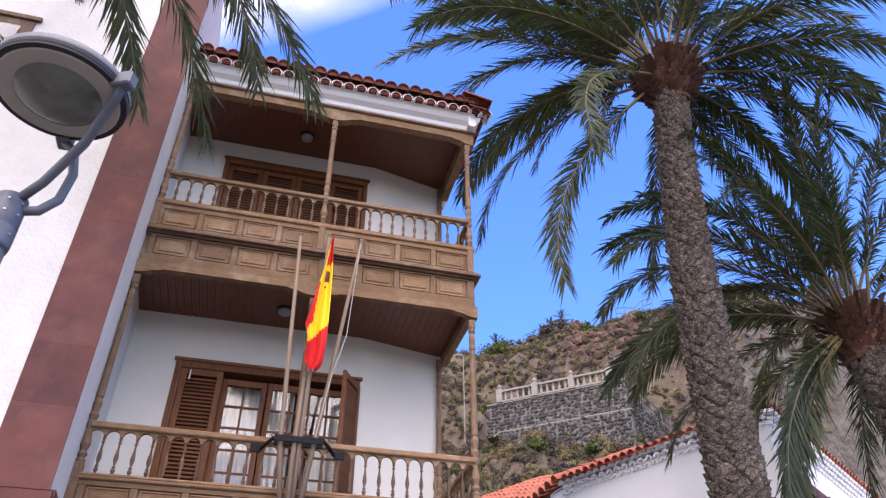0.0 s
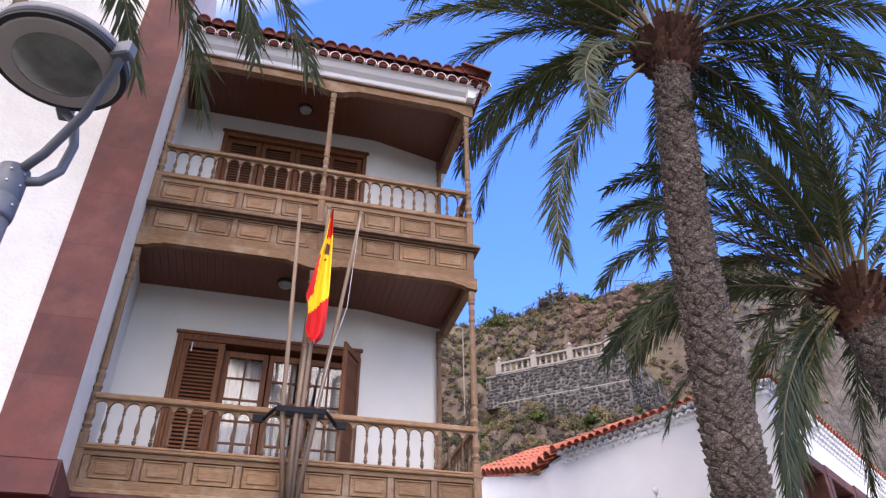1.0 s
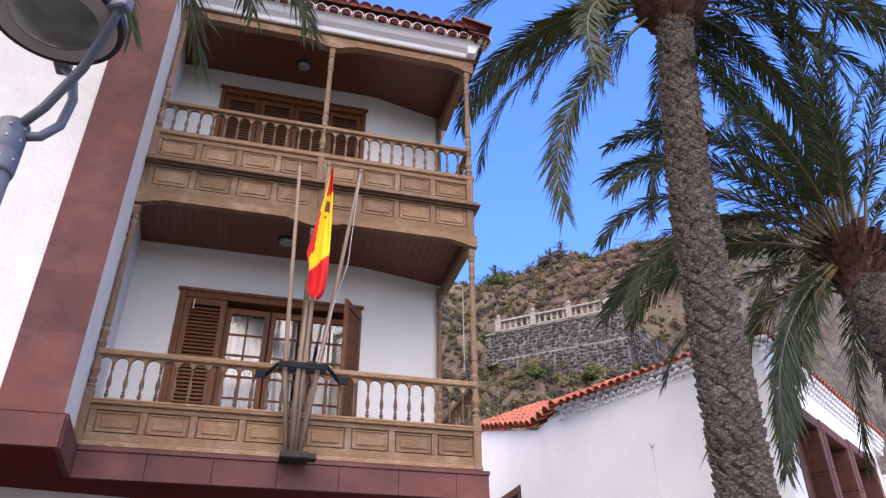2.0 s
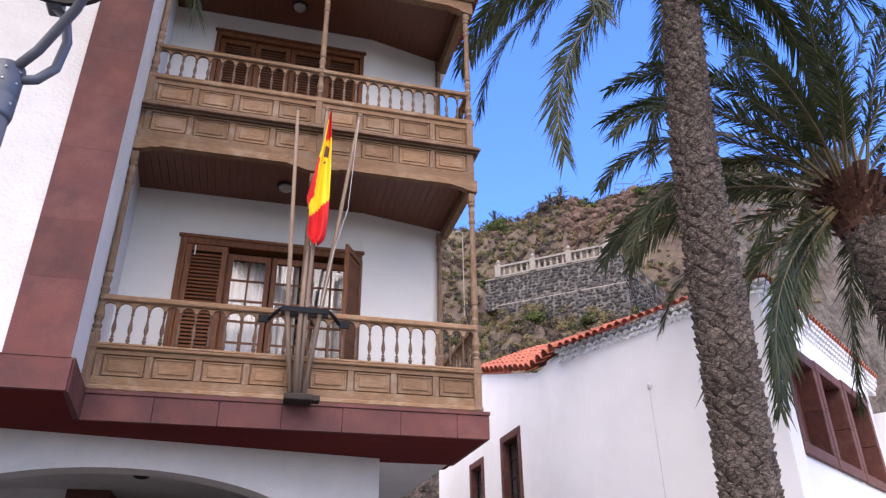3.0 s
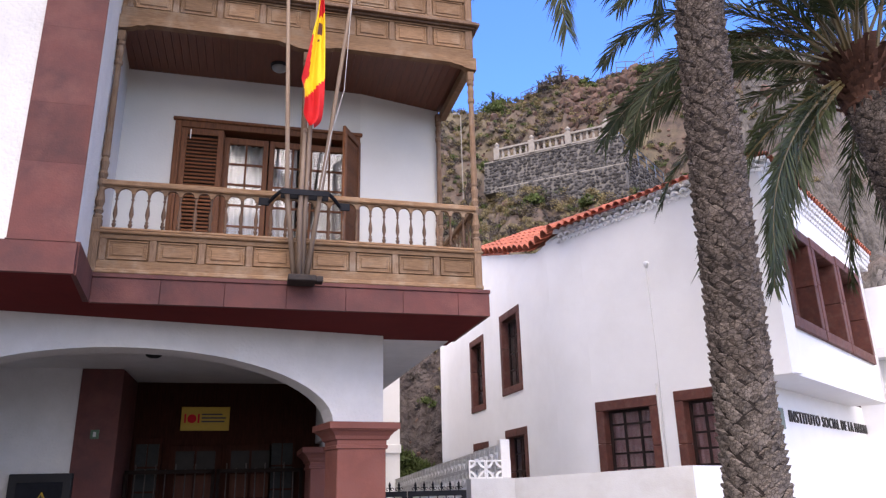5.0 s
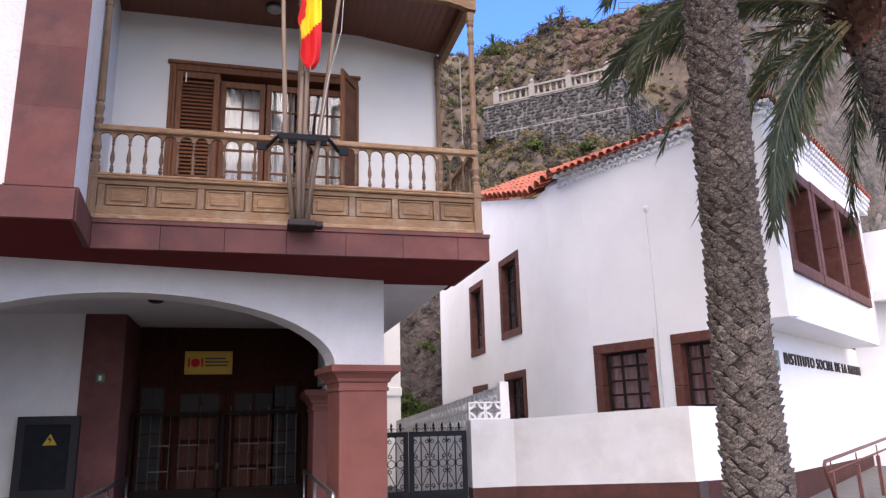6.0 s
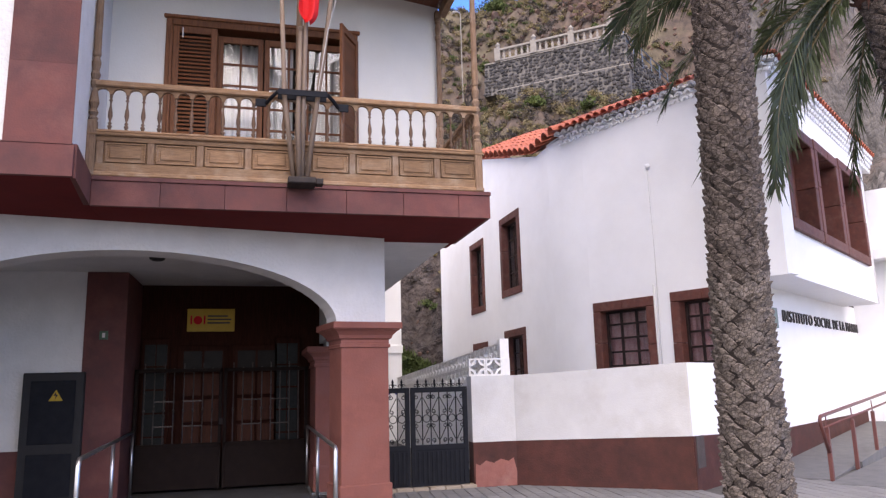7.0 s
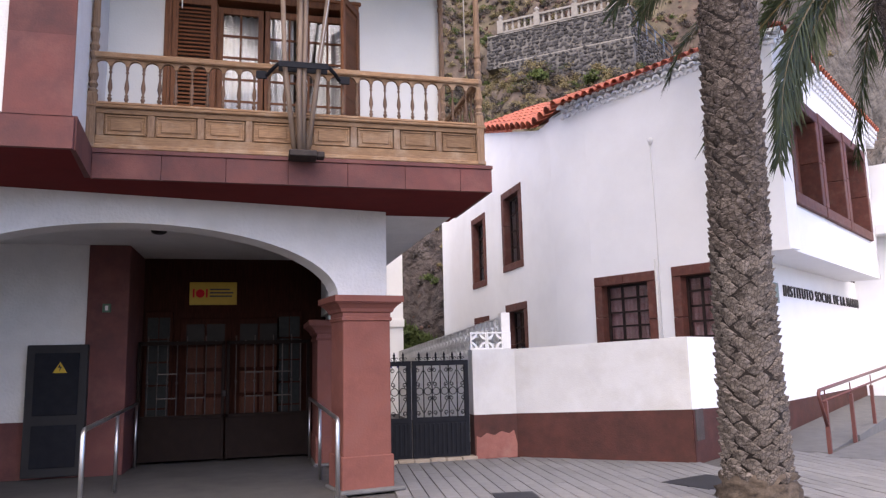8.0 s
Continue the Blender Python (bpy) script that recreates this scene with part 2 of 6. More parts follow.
def lathe(bm, profile, x=0, y=0, z=0, n=10):
    """Turns a profile of (height, radius) about an upright axis."""
    rings = []
    for h, r in profile:
        rings.append([bm.verts.new((x + r * math.cos(2 * math.pi * i / n), y + r * math.sin(2 * math.pi * i / n), z + h)) for i in range(n)])
    for a, b in zip(rings, rings[1:]):
        for i in range(n):
            bm.faces.new((a[i], a[(i + 1) % n], b[(i + 1) % n], b[i]))
    bm.faces.new(rings[0][::-1])
    bm.faces.new(rings[-1])
    return bm


def tube(bm, pts, radii, n=8, cap=True):
    """A round bar along points; radii is one number or one for each point."""
    pts = [Vector(p) for p in pts]
    if not isinstance(radii, (list, tuple)):
        radii = [radii] * len(pts)
    rings = []
    side = None
    for i, p in enumerate(pts):
        d = (pts[min(i + 1, len(pts) - 1)] - pts[max(i - 1, 0)]).normalized()
        if side is None:
            side = d.cross(Vector((0.3, 0.2, 1)) if abs(d.z) < 0.9 else Vector((1, 0.1, 0))).normalized()
        side = (side - d * side.dot(d)).normalized()
        up = d.cross(side)
        rings.append([bm.verts.new(p + radii[i] * (math.cos(2 * math.pi * k / n) * side + math.sin(2 * math.pi * k / n) * up)) for k in range(n)])
    for a, b in zip(rings, rings[1:]):
        for k in range(n):
            bm.faces.new((a[k], a[(k + 1) % n], b[(k + 1) % n], b[k]))
    if cap:
        bm.faces.new(rings[0][::-1])
        bm.faces.new(rings[-1])
    return bm

# ---- ground ----
g_bm = bmesh.new()
gv = [g_bm.verts.new((sx * 900, sy * 900, -0.03)) for sx, sy in ((-1, -1), (1, -1), (1, 1), (-1, 1))]
g_bm.faces.new(gv)
ground = tagged(part("ground", g_bm, JOINT), "grey paved square running out to the horizon", "ground", kind="structure")

# ---- town house with timber balconies ----
YF, YW = 8.0, 9.28             # balcony front, house wall
XL, XM, XR = -1.725, 0.42, 2.54  # balcony posts
Z_SLAB0, Z_SLAB1 = 3.54, 3.86


def arch_wall(bm, x0, x1, y0, y1, z_top, cx, half, spring, rise, n=28):
    """A wall with one elliptical arch cut out down to the spring line's level."""
    out = [(x0, spring), (cx - half, spring)]
    for i in range(1, n):
        a = math.pi * (1 - i / n)
        out.append((cx + half * math.cos(a), spring + rise * math.sin(a)))
    out += [(cx + half, spring), (x1, spring), (x1, z_top), (x0, z_top)]
    return prism(bm, out, y0, y1)


house = thing("town_house", "white plastered house with red stone base band and timber balconies", "house", kind="")
ARC = pose(1.62, 9.31, 0, 0, 0, 10.5)     # the arcade stands askew to the balconies
part("arcade_wall", arch_wall(bmesh.new(), -5.7, 0.0, 0, 0.42, Z_SLAB0, -2.90, 2.25, 2.41, 0.81), PLASTER, house, "white plaster wall with a wide flat arch").matrix_basis = ARC
part("arcade_wall", boxed(-11.0, -5.7, 0, 0.42, 0, Z_SLAB0), PLASTER, house).matrix_basis = ARC
part("side_wall", boxed(1.12, 1.54, 9.40, 13.8, 2.41, Z_SLAB0), PLASTER, house)
part("side_wall", boxed(1.2, 1.54, 12.9, 22.0, 0, Z_SLAB0), PLASTER, house)
# porch
part("porch_wall", boxed(-9.0, -2.51, 12.0, 12.3, 0.83, 3.46), PLASTER, house)
part("skirting", boxed(-9.0, -2.51, 11.985, 12.3, 0, 0.83), REDSTONE, house, "red stone skirting")
part("porch_ceiling", boxed(-9.0, 1.2, 9.5, 13.6, 3.46, Z_SLAB0), PLASTER, house)
part("corner_pier", boxed(-2.51, -1.92, 11.96, 13.6, 0, 3.455, 0.008), REDSTONE, house, "red stone pier beside the entrance")
# floor colour already carries the shade under the arcade
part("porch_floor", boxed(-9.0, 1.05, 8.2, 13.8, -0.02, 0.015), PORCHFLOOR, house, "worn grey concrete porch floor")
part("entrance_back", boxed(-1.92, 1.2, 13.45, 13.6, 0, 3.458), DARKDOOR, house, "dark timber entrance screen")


def pier(x0, x1, y0, y1, cap, m=Matrix()):
    """A square stone pier with plinth, shaft, cap mouldings and a second, broader lip."""
    p = part("pier", boxed(x0, x1, y0, y1, 0.0, cap - 0.22, 0.012), REDPIER, house, "red painted stone pier")
    p.matrix_basis = m
    part("plinth", boxed(x0 - 0.025, x1 + 0.025, y0 - 0.025, y1 + 0.025, 0, 0.44, 0.012), REDPIER, p)
    bm = bmesh.new()
    rings = []
    for down, o in ((0.32, 0.0), (0.31, 0.018), (0.275, 0.018), (0.265, 0.004), (0.215, 0.006), (0.20, 0.03), (0.16, 0.045), (0.115, 0.085), (0.095, 0.115), (0.085, 0.115), (0.08, 0.14), (0.008, 0.14), (0.0, 0.132)):
        rings.append([bm.verts.new((x, y, cap - down)) for x, y in ((x0 - o, y0 - o), (x1 + o, y0 - o), (x1 + o, y1 + o), (x0 - o, y1 + o))])
    for a, b in zip(rings, rings[1:]):
        for i in range(4):
            bm.faces.new((a[i], a[(i + 1) % 4], b[(i + 1) % 4], b[i]))
    bm.faces.new(rings[-1])
    part("capital", bm, REDPIER, p)
    part("foot_slab", boxed(x0 - 0.06, x1 + 0.16, y0 - 0.10, y1 + 0.08, 0, 0.05, 0.014), CONCRETE, p, "worn grey stone foot")


pier(-0.60, 0.03, -0.03, 0.5, 2.42, ARC)
pier(-5.6, -5.0, -0.03, 0.5, 2.42, ARC)
pier(0.92, 1.22, 11.75, 12.9, 2.26)

# entrance doors with small panes, behind the gate; brown wood and panes darkened by painted shade
door = thing("entrance_door", "dark timber double door with small panes in the porch", "door")
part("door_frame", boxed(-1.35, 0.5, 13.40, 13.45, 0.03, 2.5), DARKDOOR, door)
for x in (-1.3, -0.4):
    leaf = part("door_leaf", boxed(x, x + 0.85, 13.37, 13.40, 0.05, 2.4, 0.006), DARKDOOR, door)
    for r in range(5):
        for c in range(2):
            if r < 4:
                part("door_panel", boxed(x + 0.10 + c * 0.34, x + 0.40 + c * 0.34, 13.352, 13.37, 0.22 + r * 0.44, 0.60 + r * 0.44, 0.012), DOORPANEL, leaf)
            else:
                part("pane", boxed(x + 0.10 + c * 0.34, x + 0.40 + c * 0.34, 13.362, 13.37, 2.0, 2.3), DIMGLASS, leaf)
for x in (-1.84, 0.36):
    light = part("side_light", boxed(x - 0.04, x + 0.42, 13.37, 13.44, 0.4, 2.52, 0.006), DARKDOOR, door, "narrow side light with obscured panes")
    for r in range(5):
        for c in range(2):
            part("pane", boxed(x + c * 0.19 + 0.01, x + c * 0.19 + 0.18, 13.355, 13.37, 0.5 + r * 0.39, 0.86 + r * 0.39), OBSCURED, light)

sign = thing("institution_sign", "yellow rectangular sign with red crest over the entrance", "sign")
part("plate", boxed(-1.17, -0.37, 13.40, 13.43, 2.64, 3.04, 0.004), YELLOW, sign)
bm = bmesh.new()
lathe(bm, [(0, 0.075), (0.008, 0.075)], n=14)
bmesh.ops.transform(bm, matrix=pose(-0.99, 13.40, 2.84, 90), verts=bm.verts)
part("crest", bm, FLAG_RED, sign)
for dx in (-0.11, 0.11):
    part("column", boxed(-0.99 + dx - 0.015, -0.99 + dx + 0.015, 13.393, 13.40, 2.77, 2.92), FLAG_RED, sign)
for i, w in enumerate((0.34, 0.40, 0.38)):
    part("writing_bar", boxed(-0.83, -0.83 + w, 13.395, 13.40, 2.90 - i * 0.06, 2.925 - i * 0.06), LETTER, sign)

# porch gate
gate = thing("porch_gate", "dark iron double gate closing the porch entrance", "gate")
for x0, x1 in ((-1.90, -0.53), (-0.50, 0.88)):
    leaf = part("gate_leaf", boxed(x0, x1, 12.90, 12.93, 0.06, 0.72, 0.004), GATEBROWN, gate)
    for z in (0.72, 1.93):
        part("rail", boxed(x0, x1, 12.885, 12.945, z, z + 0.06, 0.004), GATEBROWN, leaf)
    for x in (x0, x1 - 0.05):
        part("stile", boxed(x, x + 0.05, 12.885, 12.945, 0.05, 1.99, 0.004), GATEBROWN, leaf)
    n = 9
    for i in range(1, n):
        x = x0 + (x1 - x0) * i / n
        bm = bmesh.new()
        tube(bm, [(x, 12.915, 0.75), (x, 12.915, 2.08 if i % 2 else 2.0)], [0.011, 0.011], 6)
        tube(bm, [(x, 12.915, 1.28), (x, 12.915, 1.31), (x, 12.915, 1.34)], [0.012, 0.024, 0.012], 6)
        part("bar", bm, GATEBAR, leaf)
    for z in (1.05, 1.45):
        for i in (2, 5):
            x = x0 + (x1 - x0) * i / n
            part("scroll_bar", boxed(x, x + 0.30, 12.900, 12.925, z, z + 0.018), GATEBAR, leaf)
part("lock", boxed(-0.56, -0.50, 12.86, 12.90, 1.07, 1.17, 0.005), OLDIRON, gate)

# electric cabinet
cab = thing("meter_cabinet", "dark grey metal electricity cabinet on the porch wall", "cabinet")
part("body", boxed(-3.26, -2.44, 11.86, 12.0, 0.05, 1.94, 0.01), CABINET, cab)
for z0, z1 in ((0.18, 0.78), (0.92, 1.82)):
    part("door", boxed(-3.15, -2.55, 11.845, 11.86, z0, z1, 0.006), IRON, cab)
bm = prism(bmesh.new(), [(-2.90, 1.53), (-2.71, 1.53), (-2.805, 1.69)], 11.838, 11.845)
warn = part("warning_triangle", bm, YELLOW, cab, "yellow triangular voltage warning")
bm = prism(bmesh.new(), [(-2.81, 1.66), (-2.835, 1.605), (-2.805, 1.605), (-2.815, 1.55), (-2.775, 1.62), (-2.80, 1.62)], 11.834, 11.838)
part("bolt_mark", bm, BLACK, warn)
num = thing("number_plate", "small green enamel plate on the stone pier", "sign")
part("plate", boxed(-2.29, -2.17, 11.94, 11.96, 2.42, 2.55, 0.004), material("green_enamel", (0.03, 0.09, 0.05), rough=0.3), num)
part("bar_mark", boxed(-2.25, -2.21, 11.936, 11.94, 2.45, 2.52), CLOTH, num)
spot = thing("porch_ceiling_light", "small round dark ceiling light in the porch", "lamp")
part("shade", lathe(bmesh.new(), [(-0.05, 0.06), (-0.03, 0.10), (0, 0.11)], -1.35, 10.6, 3.46, 14), CABINET, spot)

# steel handrails of the porch
for xa, ya, xb, yb in ((-1.62, 7.83, -1.86, 12.72), (0.83, 7.87, 0.86, 12.62)):
    hr = thing("handrail", "brushed steel handrail beside the porch ramp", "handrail", "porch handrails")
    run = Vector((xb - xa, yb - ya, 0)).normalized()
    a, b = Vector((xa, ya, 0)), Vector((xb, yb, 0))
    part("top_rail", tube(bmesh.new(), [a, a + Vector((0, 0, 0.93)), a + run * 0.03 + Vector((0, 0, 0.98)), a + run * 0.10 + Vector((0, 0, 1.0)), b + Vector((0, 0, 1.0))], 0.024, 10), STEEL, hr, smooth=True)
    for k in (0.52, 0.99):
        p = a.lerp(b, k)
        part("post", tube(bmesh.new(), [p, p + Vector((0, 0, 1.0))], 0.022, 8), STEEL, hr, smooth=True)

# slab with red stone cladding
part("slab", boxed(-1.715, 2.63, 8.03, 9.9, Z_SLAB0 + 0.003, Z_SLAB1 - 0.003), REDSOFFIT, house, "dark red painted balcony slab")
part("overhang_soffit", boxed(1.62, 2.57, 9.56, 22, Z_SLAB0, Z_SLAB1), PLASTER, house)
xs = [-1.70, -1.02, -0.36, 0.30, 0.96, 1.62, 2.28, 2.67]
for a, b in zip(xs, xs[1:]):
    part("cladding_tile", boxed(a + 0.002, b - 0.002, 7.98, 8.03, Z_SLAB0, Z_SLAB1 - 0.05, 0.003), REDSTONE, house)
part("cladding_lip", boxed(-1.70, 2.68, 7.965, 8.03, Z_SLAB1 - 0.048, Z_SLAB1, 0.006), REDSTONE, house)
for a, b in ((8.03, 8.8), (8.8, 9.6)):
    part("cladding_tile", boxed(2.63, 2.67, a, b - 0.003, Z_SLAB0, Z_SLAB1 - 0.05, 0.003), REDSTONE, house)

# projecting wing with stone pilaster
YP = 6.93
part("wing_wall", prism(bmesh.new(), [(-9.0, YP), (-1.654, YP), (-1.775, 8.0), (-1.88, 9.7), (-9.0, 9.7)], Z_SLAB0 + 0.3, 13.2, "z"), PLASTER, house, "rough white plastered projecting wing")
part("wing_soffit", prism(bmesh.new(), [(-9.0, YP), (-1.66, YP), (-1.72, 8.04), (-1.72, 9.6), (-9.0, 9.6)], Z_SLAB0 + 0.003, Z_SLAB0 + 0.295, "z"), REDSOFFIT, house)
z, k = Z_SLAB0 + 0.3, 0
for h in (0.78, 0.62, 0.85, 0.7, 0.66, 0.9, 0.72, 0.8, 0.65, 0.86, 0.75, 0.7, 0.8, 0.72):
    if z + h < 13.2:
        part("pilaster_stone", boxed(-2.22, -1.656, YP - 0.022, YP - 0.001, z, z + h - 0.0015), REDSTONE, house)
    z += h
for i in range(10):
    b = -1.632 - i * 0.75
    part("cladding_tile", boxed(b - 0.747, b, YP - 0.03, YP + 0.02, Z_SLAB0, Z_SLAB0 + 0.298, 0.003), REDSTONE, house)
part("cladding_tile", prism(bmesh.new(), [(-1.66, YP + 0.02), (-1.617, YP + 0.02), (-1.70, 7.98), (-1.76, 7.98)], Z_SLAB0, Z_SLAB1, "z"), REDSTONE, house)
part("pilaster_base", boxed(-2.23, -1.645, YP - 0.035, YP + 0.02, Z_SLAB0 + 0.3, Z_SLAB0 + 0.31), REDSTONE, house)
win = part("wing_window", boxed(-5.0, -3.60, YP - 0.02, YP + 0.12, 8.2, 9.76), OAK_TURNED, house, "brown timber window")
part("pane", boxed(-4.86, -3.74, YP - 0.03, YP - 0.021, 8.34, 9.62), GLASS, win)
part("casing", boxed(-5.06, -3.54, YP - 0.05, YP - 0.0, 9.76, 9.84, 0.01), OAK_TURNED, win)

# rear wall of the balconies, turned back slightly at its end; door openings left free


def rear_wall(bm, x0, x1, z0, z1):
    return box(bm, x0, x1, YW - 0.02, YW + 0.3, z0, z1)


for x0, x1, z0, z1 in ((-1.90, -1.20, 3.86, 10.5), (-1.20, 1.27, 6.37, 7.50), (-1.20, 1.27, 10.08, 10.5), (1.15, 1.27, 7.50, 10.08)):
    part("rear_wall", rear_wall(bmesh.new(), x0, x1, z0, z1), PLASTER_R, house, "smooth white wall behind the balconies")
part("rear_wall", prism(bmesh.new(), [(1.27, YW - 0.02), (2.50, 9.54), (2.50, 22), (2.2, 22), (2.2, 9.85), (1.27, YW + 0.3)], 3.86, 10.5, "z"), PLASTER_R, house, "smooth white wall behind the balconies")
# added room box, painted as dark as its shade, keeps sky out of the openings
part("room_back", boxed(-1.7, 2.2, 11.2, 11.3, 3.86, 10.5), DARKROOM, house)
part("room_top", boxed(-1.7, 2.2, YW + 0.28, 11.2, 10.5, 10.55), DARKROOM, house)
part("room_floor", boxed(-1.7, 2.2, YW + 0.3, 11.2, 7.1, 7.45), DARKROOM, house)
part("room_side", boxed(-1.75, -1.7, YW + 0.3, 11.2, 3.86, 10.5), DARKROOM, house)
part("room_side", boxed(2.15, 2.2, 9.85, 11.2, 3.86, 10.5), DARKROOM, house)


# ---- balconies ----
def baluster_profile(h):
    return [(0, .017), (.05 * h, .017), (.07 * h, .026), (.11 * h, .026), (.13 * h, .011), (.17 * h, .024), (.21 * h, .010), (.36 * h, .027),
            (.47 * h, .023), (.60 * h, .012), (.72 * h, .010), (.75 * h, .023), (.80 * h, .010), (.84 * h, .020), (.90 * h, .012), (.94 * h, .020), (h, .018)]


bm = lathe(bmesh.new(), baluster_profile(0.31), n=8)
BALUSTER = bpy.data.meshes.new("baluster")
bm.to_mesh(BALUSTER)
bm.free()
BALUSTER.materials.append(OAK_TURNED)
BALUSTER.polygons.foreach_set("use_smooth", [True] * len(BALUSTER.polygons))


def scallop(bm, x0, x1, n, z0, z1, y0, y1):
    """A board whose lower edge is cut into n round arches between the balusters."""
    w = (x1 - x0) / n
    for k in range(n):
        a = x0 + k * w
        r = w * 0.5 - 0.016
        pts = [(a, z0), (a + 0.016, z0)]
        pts += [(a + w / 2 - r * math.cos(math.pi * i / 8), z0 + (z1 - z0 - 0.012) * math.sin(math.pi * i / 8)) for i in range(1, 8)]
        pts += [(a + w - 0.016, z0), (a + w, z0), (a + w, z1), (a, z1)]
        prism(bm, pts, y0, y1)
    return bm


def panel(x0, x1, z0, z1, y, parent):
    """One raised and fielded timber panel."""
    bm = bmesh.new()
    box(bm, x0, x1, y - 0.004, y + 0.012, z0, z1)
    for a, b, c, d in ((x0, x1, z0, z0 + 0.018), (x0, x1, z1 - 0.018, z1), (x0, x0 + 0.018, z0 + 0.018, z1 - 0.018), (x1 - 0.018, x1, z0 + 0.018, z1 - 0.018)):
        box(bm, a, b, y - 0.016, y + 0.012, c, d, 0.004)
    box(bm, x0 + 0.045, x1 - 0.045, y - 0.014, y, z0 + 0.045, z1 - 0.045, 0.009)
    part("panel", bm, OAK, parent)


def post_mesh(h, turned):
    """A balcony post: square foot, a turned stretch beside the railing, a slender round shaft and a turned head."""
    bm = bmesh.new()
    t = turned
    box(bm, -.045, .045, -.045, .045, 0, t, 0.006)
    prof = [(t, .042), (t + .03, .050), (t + .05, .030), (t + .09, .050), (t + .13, .032), (t + .20, .052), (t + .30, .036), (t + .36, .028), (t + .40, .046), (t + .44, .046),
            (t + .46, .034), (t + .52, .050), (t + .56, .034), (t + .66, .048), (t + .72, .030), (t + .74, .042), (t + .78, .042), (t + .80, .040),
            (h - .46, .034), (h - .44, .046), (h - .40, .046), (h - .38, .034), (h - .28, .044), (h - .20, .032), (h - .18, .046), (h - .14, .046), (h - .13, .040)]
    lathe(bm, prof, n=12)
    box(bm, -.042, .042, -.042, .042, h - .13, h, 0.006)
    return bm


def bracket_beam(bm, xa, xb, z0, z1, y0, y1, drop=0.075, w=0.34):
    """A beam with a carved bracket profile running down to each post."""
    pts = [(xa, z1), (xa, z0 - drop), (xa + 0.05, z0 - drop), (xa + w * 0.45, z0 - drop * 0.75), (xa + w * 0.65, z0 - drop * 0.35), (xa + w * 0.85, z0 - drop * 0.3),
           (xa + w, z0), (xb - w, z0), (xb - w * 0.85, z0 - drop * 0.3), (xb - w * 0.65, z0 - drop * 0.35), (xb - w * 0.45, z0 - drop * 0.75), (xb - 0.05, z0 - drop), (xb, z0 - drop), (xb, z1)]
    return prism(bm, pts, y0, y1)


def railing(b, zs, zr, x_right=XR):
    """Balusters, scalloped board and handrail above the sill at height zs up to the handrail at zr, front and right side."""
    tall = Matrix.Diagonal((0.9, 0.9, (zr - 0.03 - zs) / 0.31, 1))
    for xa, xb, n in ((XL, XM, 13), (XM, XR, 13)):
        w = (xb - xa) / n
        for k in range(1, n):
            share("baluster", BALUSTER, pose(xa + k * w, YF, zs) @ tall, b)
        for k in range(n):
            part("scalloped_board", scallop(bmesh.new(), xa + k * w, xa + (k + 1) * w, 1, zr - 0.075, zr, YF - 0.02, YF + 0.02), OAK, b)
        part("handrail", boxed(xa, xb, YF - 0.055, YF + 0.055, zr, zr + 0.07, 0.014), OAK, b)
    n = 9
    w = 1.42 / n
    side = part("side_handrail", boxed(x_right - 0.05, x_right + 0.05, YF + 0.055, 9.44, zr, zr + 0.07, 0.014), OAK, b)
    for k in range(1, n):
        share("baluster", BALUSTER, pose(x_right, YF + k * w, zs) @ tall, b)
    for k in range(n):
        part("scalloped_board", scallop(bmesh.new(), k * w, (k + 1) * w, 1, zr - 0.075, zr, -0.02, 0.02), OAK, b).matrix_basis = pose(x_right, YF + 0.01, 0, 0, 0, 90)


def panel_row(b, z0, z1, n_half, bot, top, y=YF, spans=((XL + 0.05, XM - 0.05), (XM + 0.05, XR - 0.03))):
    """A framed row of panels between posts: rails, stiles and panels; the side too."""
    part("backing_board", boxed(XL - 0.04, XR + 0.05, y + 0.008, y + 0.04, z0, z1), OAK, b)
    part("bottom_rail", boxed(XL - 0.04, XR + 0.05, y - 0.022, y + 0.01, z0, z0 + bot, 0.004), OAK, b)
    part("top_rail", boxed(XL - 0.04, XR + 0.05, y - 0.022, y + 0.01, z1 - top, z1, 0.004), OAK, b)
    for xa, xb in spans:
        w = (xb - xa) / n_half
        for k in range(n_half):
            part("stile", boxed(xa + k * w - 0.035, xa + k * w + 0.035, y - 0.020, y + 0.01, z0 + bot, z1 - top, 0.004), OAK_UP, b)
            panel(xa + k * w + 0.05, xa + (k + 1) * w - 0.05, z0 + bot + 0.012, z1 - top - 0.012, y, b)
    part("stile", boxed(XR - 0.05, XR + 0.05, y - 0.020, y + 0.01, z0 + bot, z1 - top, 0.004), OAK_UP, b)
    part("side_panel", boxed(XR + 0.005, XR + 0.05, y + 0.04, 9.5, z0, z1, 0.004), OAK, b)


low = thing("balcony", "weathered oak balcony on the red slab, with turned balusters", "balcony", "timber balconies")
panel_row(low, 3.86, 4.30, 4, 0.145, 0.055, spans=((-1.64, 0.38), (0.53, 2.53)))
part("foot_moulding", boxed(XL - 0.04, XR + 0.06, YF - 0.04, YF - 0.02, 3.86, 3.91, 0.008), OAK, low)
part("sill_moulding", boxed(XL - 0.05, XR + 0.07, YF - 0.05, YF + 0.08, 4.30, 4.338, 0.012), OAK, low)
part("sill_moulding", boxed(XL - 0.05, XR + 0.06, YF - 0.035, YF + 0.07, 4.338, 4.375, 0.012), OAK, low)
part("side_sill", boxed(XR - 0.05, XR + 0.06, YF + 0.08, 9.5, 4.30, 4.375, 0.012), OAK, low)
railing(low, 4.375, 4.85)
for x in (XL, XM, XR):
    o = part("post", post_mesh(2.95, 0.60), OAK_UP, low)
    o.location = (x, YF, 3.87)
